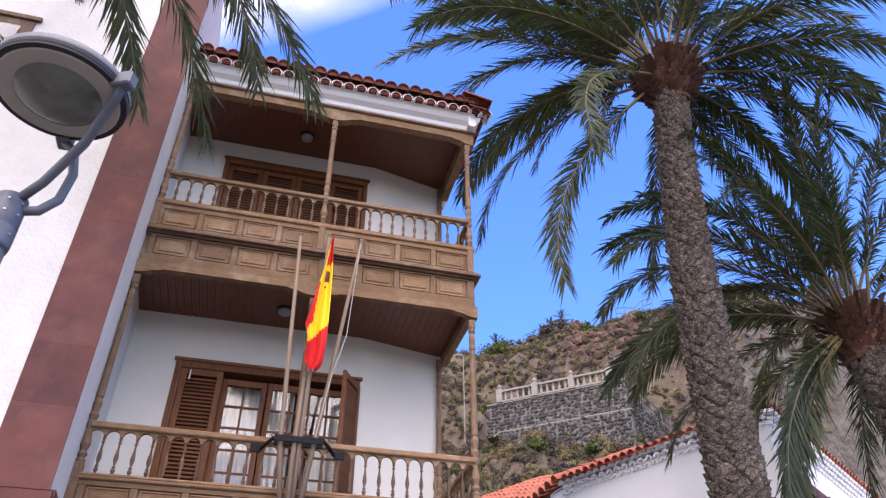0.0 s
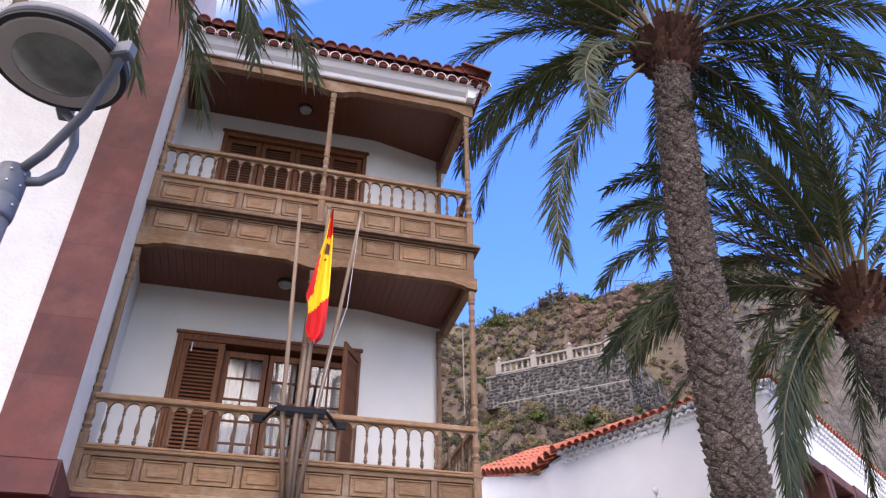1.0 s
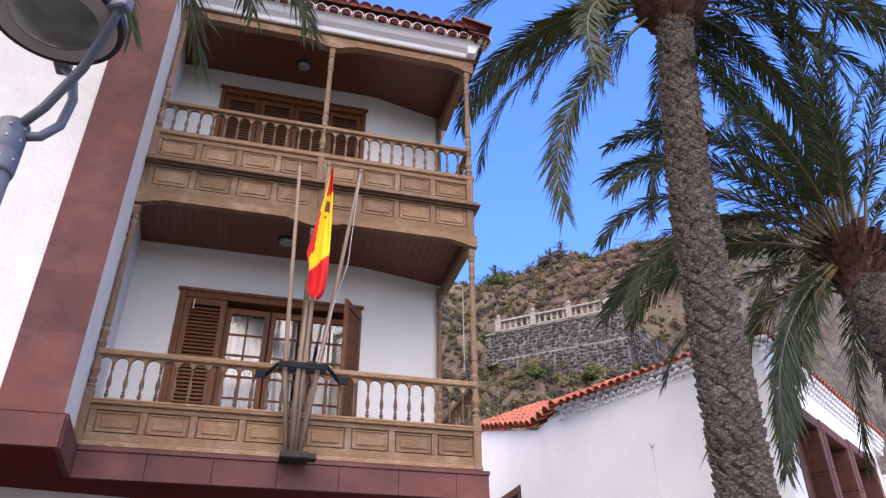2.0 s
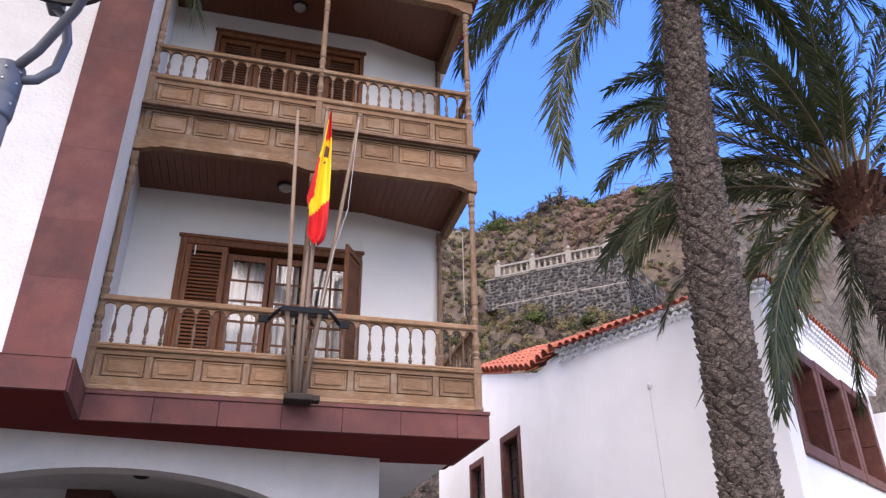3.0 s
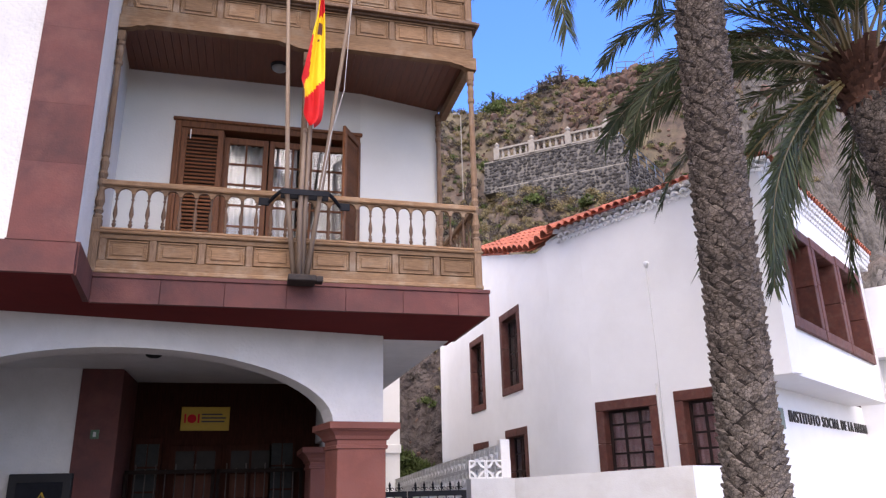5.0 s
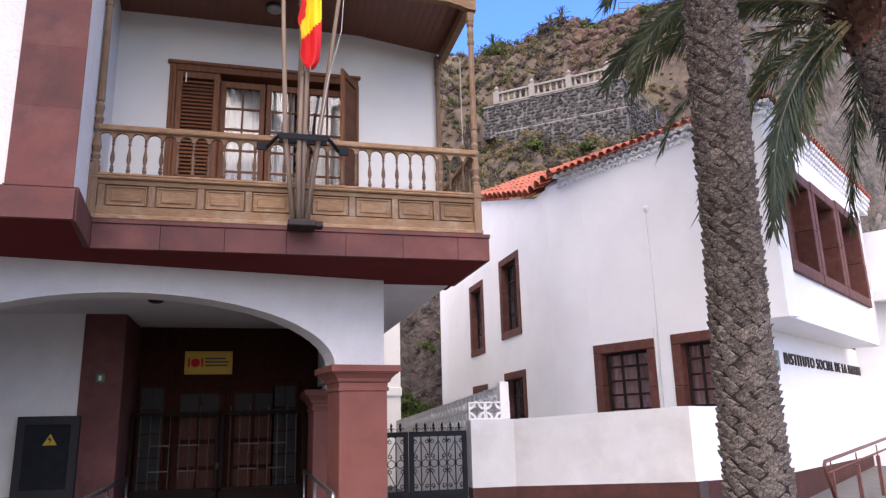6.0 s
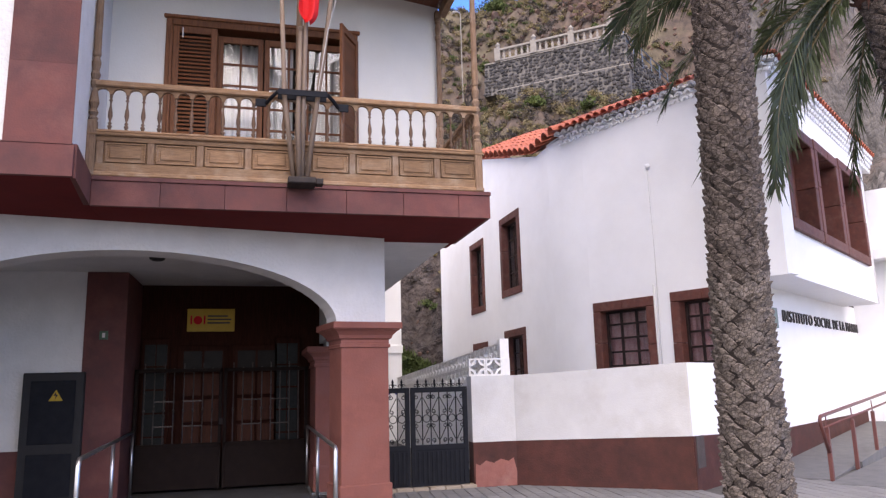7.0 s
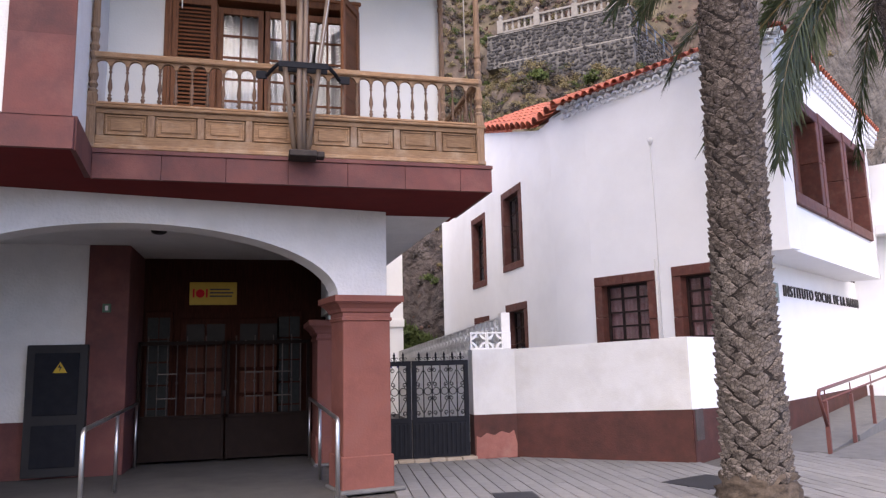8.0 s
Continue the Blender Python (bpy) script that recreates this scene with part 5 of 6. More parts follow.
# ---- palms ----
SCAR = material("palm_leaf_scar", (0.265, 0.225, 0.196), (0.110, 0.088, 0.075), 15.0, 0.95, 1.0, 30.0, stretch=(1, 1, 3), vary=0.22, stain=(0.235, 0.205, 0.180), stain_scale=8.0, stain_amount=0.6)
SCAR_ST = material("palm_leaf_scar_joined", (0.195, 0.160, 0.138), (0.075, 0.058, 0.050), 13.0, 0.95, 1.0, 34.0, stretch=(1, 1, 3), vary=0.22, per="island", stain=(0.22, 0.185, 0.155), stain_scale=8.0, stain_amount=0.5)
# near-black, so that gaps between scars carry painted crevice shade
CORE = material("palm_trunk_shade_core", (0.024, 0.018, 0.015), (0.014, 0.011, 0.010), 9.0, 0.95, 0.6, 40.0)
BOSS = material("palm_crown_fibre", (0.115, 0.052, 0.034), (0.045, 0.024, 0.018), 9.0, 0.95, 0.6, 40.0, vary=0.25, per="island")
ROOTS = material("palm_root_mat", (0.120, 0.090, 0.068), (0.045, 0.035, 0.028), 22.0, 0.95, 0.9, 60.0)
for scar_mat in (SCAR, SCAR_ST):
    scar_mat.node_tree.nodes["Bump"].inputs["Distance"].default_value = 0.035
    # cracks through the old leaf bases, the shade in them painted as dark lines
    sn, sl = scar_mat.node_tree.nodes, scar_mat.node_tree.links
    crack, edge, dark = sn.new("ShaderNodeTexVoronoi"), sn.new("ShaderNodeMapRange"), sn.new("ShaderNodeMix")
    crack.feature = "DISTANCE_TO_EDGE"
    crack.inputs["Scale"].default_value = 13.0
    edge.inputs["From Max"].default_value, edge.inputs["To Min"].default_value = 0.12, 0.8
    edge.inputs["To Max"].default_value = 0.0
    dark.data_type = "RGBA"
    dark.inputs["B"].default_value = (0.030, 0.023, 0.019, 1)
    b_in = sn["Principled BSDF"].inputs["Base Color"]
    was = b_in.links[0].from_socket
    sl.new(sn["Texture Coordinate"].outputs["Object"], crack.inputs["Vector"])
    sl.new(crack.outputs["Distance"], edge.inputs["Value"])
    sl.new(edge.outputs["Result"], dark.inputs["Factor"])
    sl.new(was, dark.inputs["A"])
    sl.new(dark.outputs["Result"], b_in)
LEAF = material("palm_leaf", (0.046, 0.058, 0.027), (0.022, 0.030, 0.016), 1.5, 0.6, 0.0, vary=0.5, per="island", spec=0.2)
# leaves let some light through
ln, ll_ = LEAF.node_tree.nodes, LEAF.node_tree.links
lt, lm = ln.new("ShaderNodeBsdfTranslucent"), ln.new("ShaderNodeMixShader")
lt.inputs["Color"].default_value, lm.inputs["Fac"].default_value = (0.12, 0.16, 0.05, 1), 0.16
ll_.new(ln["Principled BSDF"].outputs["BSDF"], lm.inputs[1])
ll_.new(lt.outputs["BSDF"], lm.inputs[2])
ll_.new(lm.outputs["Shader"], ln["Material Output"].inputs["Surface"])
STALK = material("palm_leaf_stalk", (0.125, 0.088, 0.034), (0.075, 0.062, 0.028), 3.0, 0.5, 0.0)


def frond_mesh(seed, length, rise, bend, sag=0.5, pairs=150, twist=0.0):
    """An arching feather leaf in the plane x-z: rise is its starting angle, bend the degrees by which it droops to its tip."""
    r = random.Random(seed)
    bm = bmesh.new()
    n = 16
    pts, p = [], Vector((0, 0, 0))
    for i in range(n + 1):
        pts.append(p.copy())
        a = radians(rise - bend * ((i + 0.5) / n) ** 1.5)
        p = p + Vector((math.cos(a), 0.02 * math.sin(i * 0.5 + seed), math.sin(a))) * (length / n)
    tube(bm, pts, [0.030 * (1 - 0.93 * i / n) ** 1.4 + 0.003 for i in range(n + 1)], 5)
    nst = len(bm.faces)
    for k in range(pairs):
        t = 0.13 + 0.865 * k / (pairs - 1)
        f = t * n
        i = min(int(f), n - 1)
        c = pts[i].lerp(pts[i + 1], f - i)
        d = (pts[min(i + 1, n)] - pts[i]).normalized()
        up = Vector((-d.z, 0, d.x))
        ll = min(length, 4.6) * (0.112 * math.sin(math.pi * min(1, 0.16 + 0.76 * t)) ** 0.6 + 0.014) * r.uniform(0.80, 1.15)
        fwd = 1.25 + 1.15 * t
        for s in (-1, 1):
            if r.random() < 0.04:
                continue
            tw = radians(twist) * min(1.0, 1.7 * t)
            side = Vector((0, 1, 0)) * math.cos(tw) + up * math.sin(tw)
            lift = up * math.cos(tw) - Vector((0, 1, 0)) * math.sin(tw)
            out = (side * s + d * fwd * r.uniform(0.7, 1.3) + lift * r.gauss(0.20, 0.34)).normalized()
            own = ll * r.choice((0.7, 0.9, 1.0, 1.05, 1.15))
            w = 0.0135 * r.uniform(0.75, 1.25)
            wd = d.cross(out).cross(out).normalized() * w
            droop = Vector((0, 0, -1)) * own * sag * r.uniform(0.15, 0.7)
            mid = c + out * own * 0.5 + droop * 0.22
            tip = c + out * own + droop
            v = [bm.verts.new(q) for q in (c - wd * 0.5, c + wd * 0.5, mid + wd, mid - wd, tip)]
            bm.faces.new((v[0], v[1], v[2], v[3]))
            bm.faces.new((v[3], v[2], v[4]))
    me = bpy.data.meshes.new("frond")
    bm.to_mesh(me)
    bm.free()
    me.materials.append(LEAF)
    me.materials.append(STALK)
    for k in range(nst):
        me.polygons[k].material_index = 1
    return me


def scar_mesh(seed):
    """One old leaf base: a lens-shaped, folded scale that hugs the trunk and swells to a lip above its middle. x across, z up, -y out of the trunk."""
    r = random.Random(seed)
    bm = bmesh.new()
    rows = []
    skew = r.uniform(-0.25, 0.25)
    for v, out in ((-1.0, -0.014), (-0.72, 0.004), (-0.1, 0.015), (0.50, 0.030), (0.84, 0.038), (0.92, 0.004), (1.0, -0.030)):
        row = []
        for k in range(8):
            u = -1 + 2 * k / 7
            h = 0.091 * (1 - abs(u) ** 1.35) + 0.004
            fold = r.uniform(-0.013, 0.013) * (1 - u * u)
            row.append(bm.verts.new((0.183 * u + r.uniform(-.006, .006), 0.034 * u * u - out * (1 - 0.7 * u * u) + fold, v * h + skew * 0.05 * (1 - u * u) * u + r.uniform(-.004, .004))))
        rows.append(row)
    for a_, b_ in zip(rows, rows[1:]):
        for k in range(7):
            bm.faces.new((a_[k], a_[k + 1], b_[k + 1], b_[k]))
    bmesh.ops.recalc_face_normals(bm, faces=bm.faces[:])
    return bm


SCARS = [mesh_of("leaf_scar", scar_mesh(30 + k), SCAR) for k in range(8)]


def curve_at(pts, radii, z):
    for (a, ra), (b, rb) in zip(zip(pts, radii), zip(pts[1:], radii[1:])):
        if z <= b[2]:
            k = (z - a[2]) / (b[2] - a[2])
            return Vector(a).lerp(Vector(b), k), ra + (rb - ra) * k
    return Vector(pts[-1]), radii[-1]


def palm_tree(label, pts, radii, per_ring, step, near_to, fronds, seed, boss=0.62, roots=True, scars_from=0.24, young=8):
    """A date palm: trunk core clad in leaf scars, root mat, crown boss with cut stalks, and arching fronds."""
    r = random.Random(seed)
    tree = thing("palm_tree", label, "palm tree", "date palms")
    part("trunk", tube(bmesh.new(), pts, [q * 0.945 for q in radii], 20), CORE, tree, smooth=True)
    top = Vector(pts[-1])
    joined = bmesh.new()
    z, row = pts[0][2] + scars_from, 0
    while z < top.z - 0.1:
        c, rad = curve_at(pts, radii, z)
        for k in range(per_ring):
            a = 2 * math.pi * (k + 0.5 * (row % 2)) / per_ring + r.uniform(-.10, .10) + row * 0.035
            sc = rad * 2 * math.pi / per_ring / 0.366 * r.uniform(0.86, 1.06)
            m = Matrix.Translation(c) @ pose(0, 0, r.uniform(-.02, .02), 0, 0, math.degrees(a) + 90) @ pose(0, -rad * 0.970, 0, r.uniform(-6, 8), r.uniform(-15, 15), 0) @ Matrix.Diagonal((sc, r.uniform(0.75, 1.3), step / 0.092 * r.uniform(0.74, 1.06), 1))
            if z < near_to:
                share("leaf_scar", r.choice(SCARS), m, tree)
            else:
                n0 = len(joined.verts)
                joined.from_mesh(r.choice(SCARS))
                joined.verts.ensure_lookup_table()
                bmesh.ops.transform(joined, matrix=m, verts=joined.verts[n0:])
        z += step
        row += 1
    o = part("upper_scar_cladding", joined, SCAR_ST, tree)
    o["kind"] = "stuff"
    if roots:
        bm = bmesh.new()
        base, rad = Vector(pts[0]), radii[0]
        rings = []
        for q in range(9):
            h = -0.03 + 0.042 * q
            rings.append([bm.verts.new((base.x + (rad * (1.20 - 0.032 * q) + 0.11 * noise.noise(Vector((k * 0.9, q * 0.9, seed)))) * math.cos(2 * math.pi * k / 40),
                                        base.y + (rad * (1.20 - 0.032 * q) + 0.11 * noise.noise(Vector((k * 0.9, q * 0.9, seed)))) * math.sin(2 * math.pi * k / 40), h + 0.03 * noise.noise(Vector((k * 2.1, q * 1.1, 3))))) for k in range(40)])
        for a_, b_ in zip(rings, rings[1:]):
            for k in range(40):
                bm.faces.new((a_[k], a_[(k + 1) % 40], b_[(k + 1) % 40], b_[k]))
        part("root_mat", bm, ROOTS, tree, "fibrous brown root mat at the foot", smooth=True)
    # crown boss: cut stalks standing out and up round the growing point
    bm = bmesh.new()
    tube(bm, [top + Vector((0, 0, h_)) for h_ in (-0.55, -0.35, -0.08, 0.15, 0.4, 0.6)], [radii[-1] * 0.95, radii[-1] * 1.1, boss * 0.74, boss * 0.76, boss * 0.5, boss * 0.2], 14)
    for k in range(190):
        a = k * 2.39996
        h = -0.52 + 0.80 * (k / 190)
        rad = float(np.interp(h, (-0.55, -0.35, -0.08, 0.15, 0.35), (radii[-1] * 0.9, radii[-1] * 1.05, boss * 0.72, boss * 0.74, boss * 0.5)))
        d = Vector((math.cos(a), math.sin(a), 0))
        e = r.uniform(0.12, 0.26) * (0.6 + 0.5 * min(1, (h + 0.8)))
        tilt = r.uniform(0.3, 1.2)
        p0 = top + d * rad + Vector((0, 0, h))
        p1 = p0 + (d * tilt + Vector((0, 0, 0.8))).normalized() * e
        s = Vector((-d.y, d.x, 0)) * 0.055 * r.uniform(0.5, 1.3)
        out = d * 0.05
        v = [bm.verts.new(q) for q in (p0 - s, p0 + s, p1 + s * 0.7 + out, p1 - s * 0.8 + out * 0.6, p1 - s * 0.6 - out, p1 + s * 0.6 - out)]
        bm.faces.new((v[0], v[1], v[2], v[3]))
        bm.faces.new((v[3], v[2], v[5], v[4]))
        if k % 4 == 0:
            q0 = p0 - d * 0.02
            w_ = [bm.verts.new(q) for q in (q0 - s * 0.5, q0 + s * 0.5, q0 + d * 0.06 + Vector((0, 0, -r.uniform(0.1, 0.3))))]
            bm.faces.new(w_)
    part("crown_base", bm, BOSS, tree, "reddish-brown fibrous crown base with cut stalks")
    for k, (az, rise, bend, long) in enumerate(fronds):
        d = Vector((math.cos(radians(az)), math.sin(radians(az)), 0))
        m = Matrix.Translation(top + d * 0.30 + Vector((0, 0, 0.12 + 0.35 * rise / 80))) @ pose(0, 0, 0, 0, 0, az) @ pose(0, 0, 0, r.uniform(-14, 14))
        share("frond", frond_mesh(seed * 100 + k, long, rise, bend, 0.6, twist=(75 if k % 2 else -75) if rise < 0 else r.uniform(25, 60) * (1 if k % 2 else -1)), m, tree)
    for k in range(young):
        a = k * 137.508 + seed * 40
        rise, bend = 84 - 40 * k / young, 30 + 60 * k / young
        share("frond", frond_mesh(seed * 100 + 60 + k, r.uniform(3.6, 4.2), rise, bend, 0.8), Matrix.Translation(top + Vector((0, 0, 0.5))) @ pose(0, 0, 0, 0, 0, a) @ pose(0.16, 0, 0, r.uniform(-18, 18)), tree)
    return tree


# every grown frond: bearing, rising angle, droop to the tip, length
FRONDS_1 = ((172, 27, 85, 5.0), (170, 54, 99, 4.49), (140, 51, 109, 4.44), (128, 35, 108, 4.45), (128, 16, 101, 4.63), (156, -44, 55, 4.69), (197, -28, 70, 4.39), (66, 5, 98, 4.3),
            (31, 18, 94, 4.27), (356, 2, 80, 4.25), (354, 35, 82, 4.12), (341, 41, 107, 4.45), (345, 62, 97, 4.41), (14, 40, 82, 4.16), (20, 12, 80, 4.3), (8, 26, 86, 4.2), (335, 22, 80, 4.2),
            (182, 42, 88, 4.5), (160, 64, 100, 4.3), (215, 50, 80, 4.2), (250, 55, 85, 4.2), (290, 50, 80, 4.2), (100, 50, 90, 4.2), (48, 48, 92, 4.2), (310, 60, 84, 4.2), (232, 62, 80, 4.2), (80, 66, 85, 4.2),
            (178, 35, 92, 4.6), (150, 42, 104, 4.5), (136, 26, 104, 4.5), (165, 48, 98, 4.6), (122, 46, 104, 4.4), (24, 30, 88, 4.3), (2, 48, 92, 4.4), (348, 14, 82, 4.3), (38, 6, 88, 4.3), (326, 34, 88, 4.2), (188, 60, 94, 4.4), (270, 40, 90, 4.2), (200, 36, 88, 4.2))
FRONDS_2 = ((177, 47, 103, 4.37), (142, 80, 98, 4.9), (120, 54, 84, 4.12), (122, 37, 98, 4.32), (176, 14, 86, 4.3), (180, -30, 50, 4.2), (77, 43, 109, 4.41), (183, -42, 35, 4.1), (188, -45, 37, 4.1),
            (52, -14, 66, 4.26), (212, 84, 45, 4.08), (262, 80, 36, 4.15), (224, 52, 93, 4.06), (207, 41, 99, 4.22), (94, 78, 48, 4.12), (82, 62, 82, 4.21), (321, 77, 33, 4.11), (160, 60, 96, 4.3),
            (196, 62, 95, 4.2), (150, 24, 92, 4.3), (165, 40, 100, 4.3), (240, 64, 80, 4.0), (110, 66, 80, 4.2), (60, 50, 90, 4.2), (30, 40, 90, 4.2), (0, 55, 85, 4.2), (345, 30, 90, 4.2), (10, 5, 80, 4.2), (70, 20, 90, 4.2),
            (184, -36, 42, 4.2), (110, 20, 95, 4.3), (45, -30, 50, 4.2))
FRONDS_3 = ((52, -35, 26, 3.89), (50, -19, 43, 4.48), (41, -5, 62, 4.34), (29, -21, 34, 4.67), (19, -21, 32, 4.51), (90, 36, 97, 4.2), (130, 30, 95, 4.2), (170, 10, 90, 4.2), (210, 30, 95, 4.2), (250, 10, 90, 4.2),
            (290, 30, 95, 4.2), (330, 25, 90, 4.2), (150, 55, 90, 4.2), (230, 55, 90, 4.2), (310, 60, 80, 4.2))
P1 = [(5.39, 7.21, 0.0), (5.39, 7.21, 1.1), (5.39, 7.21, 2.4), (5.42, 7.18, 3.7), (5.45, 7.15, 5.2), (5.47, 7.13, 6.3), (5.50, 7.11, 7.4), (5.64, 7.0, 9.6), (5.74, 6.93, 10.6), (5.80, 6.88, 11.35)]
R1 = [0.375, 0.345, 0.325, 0.320, 0.325, 0.310, 0.300, 0.280, 0.270, 0.265]
palm_tree("tall date palm with grey scaly trunk standing in the paving", P1, R1, 10, 0.082, 2.75, FRONDS_1, 3, 0.60, young=14)
P2 = [(9.75, 7.35, 0.0), (9.45, 7.6, 3.0), (9.15, 7.85, 5.5), (8.98, 8.0, 7.6)]
palm_tree("date palm with darker leaning trunk and broad crown", P2, [0.40, 0.36, 0.35, 0.36], 9, 0.09, 0.0, FRONDS_2, 8, 0.58, young=10)
P3 = [(-3.6, 2.6, 0.0), (-3.5, 2.8, 4.0), (-3.35, 3.1, 10.1)]
palm_tree("date palm beside the street lamp with long hanging fronds", P3, [0.40, 0.36, 0.33], 7, 0.108, 0.0, FRONDS_3, 15, 0.60, young=6)

# ---- hillside ----
ROCK = material("volcanic_rock", (0.120, 0.088, 0.069), (0.045, 0.037, 0.033), 2.2, 0.95, 1.0, 4.0, coords="Object", stain=(0.135, 0.118, 0.070), stain_scale=0.3, stain_amount=0.85)
CLIFF = material("pale_grey_cliff", (0.150, 0.138, 0.130), (0.040, 0.037, 0.036), 0.8, 0.95, 1.0, 1.6, stretch=(1, 1, 0.4), stain=(0.105, 0.066, 0.052), stain_scale=0.25, stain_amount=0.6)
CLIFF.node_tree.nodes["Bump"].inputs["Distance"].default_value = 0.8
BOULDER = material("loose_rock", (0.112, 0.064, 0.049), (0.040, 0.032, 0.029), 2.5, 0.95, 0.8, 5.0, vary=0.4, per="island")
FOOTROCK = material("dark_foot_cliff", (0.085, 0.066, 0.060), (0.020, 0.017, 0.017), 2.6, 0.95, 1.0, 3.0, stain=(0.11, 0.095, 0.088), stain_scale=0.9, stain_amount=0.6)
FOOTROCK.node_tree.nodes["Bump"].inputs["Distance"].default_value = 0.6
MORTARED = material("dark_wall_core", (0.170, 0.158, 0.145), (0.085, 0.080, 0.076), 2.0, 0.95, 0.6, 10.0)
DRYSTONE = material("dry_stone", (0.070, 0.066, 0.066), (0.036, 0.035, 0.036), 3.0, 0.95, 0.5, 8.0, vary=0.45, per="island")
STONEGREY = material("weathered_balustrade_stone", (0.27, 0.25, 0.225), (0.19, 0.175, 0.158), 4.0, 0.9, 0.3, 20.0)
SCRUB = [material("dry_scrub", (0.200, 0.160, 0.080), (0.13, 0.108, 0.058), 2, 0.9, 0.0, vary=0.35, per="island"),
         material("green_scrub", (0.075, 0.098, 0.026), (0.045, 0.066, 0.022), 2, 0.9, 0.0, vary=0.35, per="island"),
         material("grey_scrub", (0.092, 0.078, 0.070), (0.058, 0.050, 0.046), 2, 0.9, 0.0, vary=0.3, per="island")]


def skyline(az):
    xs, ys = [-12, 5, 15.8, 19, 22, 27, 30, 33, 41, 46, 49, 56, 70], [26.0, 27.0, 28.2, 28.4, 29.2, 29.5, 30.1, 30.2, 31.0, 27.7, 24.2, 20, 16]
    return float(np.interp(az, xs, ys))


def hill_z(az, d):
    """Height of the slope at a bearing (degrees) and distance: foot cliff, scree, terrace shelf, upper rocks, flat top."""
    top = 1.7 + 56 * math.tan(radians(skyline(az)))
    shelf = float(np.interp(az, [-12, 15, 19, 30, 36, 43, 70], [17.9, 17.9, 17.9, 17.9, 16.5, 12, 8]))
    z = float(np.interp(d, [26, 29, 33, 40, 43.0, 46.5, 49.5, 52, 56, 60, 75], [-1, 3.5, 8.0, shelf - 2.0, shelf, shelf + 1.2, top - 7.0, top - 3.8, top, top + 0.3, top + 0.5]))
    p = Vector((az * 0.25, d * 0.22, 0))
    rough = float(np.interp(d, [26, 32, 44, 52, 58, 75], [1.0, 1.3, 1.0, 1.5, 0.35, 0.1]))
    z += rough * (1.4 * noise.fractal(p, 0.9, 2.1, 5) + 0.9 * abs(noise.noise(p * 2.7)) + 0.35 * noise.noise(p * 7.0) + 0.22 * abs(noise.noise(p * 13.0)))
    z -= 1.7 * max(0, 1 - abs(az - 32.5) / 3.5) * max(0, 1 - abs(d - 42) / 5)
    if az > 40:
        z += min(1, (az - 40) / 4) * 1.6 * noise.noise(Vector((az * 0.5, d * 0.12, 7)))
    return z


bm = bmesh.new()
NU, NV = 320, 130
grid = {}
for i in range(NU + 1):
    az = -12 + 82 * i / NU
    for j in range(NV + 1):
        d = 26 + 49 * (j / NV) ** 1.1
        grid[i, j] = bm.verts.new((d * math.sin(radians(az)), d * math.cos(radians(az)), hill_z(az, d)))
for i in range(NU):
    for j in range(NV):
        f = bm.faces.new((grid[i, j], grid[i + 1, j], grid[i + 1, j + 1], grid[i, j + 1]))
        az = -12 + 82 * i / NU
        f.material_index = 2 if j < 28 + 6 * noise.noise(Vector((i * 0.15, j * 0.1, 4))) and az < 30 else 1 if az > 39 + 3 * noise.noise(Vector((i * 0.2, j * 0.2, 1))) and j < 108 else 0
hill = tagged(part("backdrop_hillside", bm, [ROCK, CLIFF, FOOTROCK], smooth=True), "steep dry volcanic hillside with rock and scrub", "hill", kind="structure")


def on_hill(az, d, up=0.0):
    return Vector((d * math.sin(radians(az)), d * math.cos(radians(az)), hill_z(az, d) + up))


def ico(bm, c, r, rnd, squash=0.7):
    got = bmesh.ops.create_icosphere(bm, subdivisions=1, radius=1.0)
    m = Matrix.Translation(c) @ pose(0, 0, 0, rnd.uniform(0, 360), rnd.uniform(0, 360), rnd.uniform(0, 360))
    for v in got["verts"]:
        k = rnd.uniform(0.65, 1.2)
        v.co = m @ Vector((v.co.x * r * k, v.co.y * r * k * 0.8, v.co.z * r * k * squash))


def stuff_mesh(name, verts, faces, mat, label, category):
    me = bpy.data.meshes.new(name)
    me.from_pydata(verts, [], faces)
    me.materials.append(mat)
    return tagged(new(name, me), label, category, kind="stuff")


def rock_shape(rnd):
    b = bmesh.new()
    ico(b, Vector((0, 0, 0)), 1.0, rnd)
    b.verts.index_update()
    out = [v.co.copy() for v in b.verts], [[v.index for v in f.verts] for f in b.faces]
    b.free()
    return out


rnd = random.Random(21)
ROCKS = [rock_shape(rnd) for _ in range(10)]
verts, faces = [], []
for k in range(1700):
    az = rnd.uniform(8, 42)
    d = rnd.choice((rnd.uniform(27, 44), rnd.uniform(46, 57), rnd.uniform(47, 53)))
    s = rnd.uniform(0.08, 0.26) * (2.2 if rnd.random() < 0.09 else 1) * (0.4 if d < 33 else 1)
    c = on_hill(az, d, -0.15 * s)
    vs, fs = rnd.choice(ROCKS)
    n0 = len(verts)
    q = Matrix.Rotation(rnd.uniform(0, 6.3), 3, "Z") * s
    verts += [tuple(c + q @ v) for v in vs]
    faces += [[i + n0 for i in f] for f in fs]
for k in range(380):
    az = rnd.uniform(25.5, 37)
    d = rnd.uniform(50.5, 55.5)
    s = rnd.uniform(0.18, 0.75)
    c = on_hill(az, d, 0.1 * s)
    vs, fs = rnd.choice(ROCKS)
    n0 = len(verts)
    q = Matrix.Rotation(rnd.uniform(0, 6.3), 3, "Z") * s
    verts += [tuple(c + q @ v) for v in vs]
    faces += [[i + n0 for i in f] for f in fs]
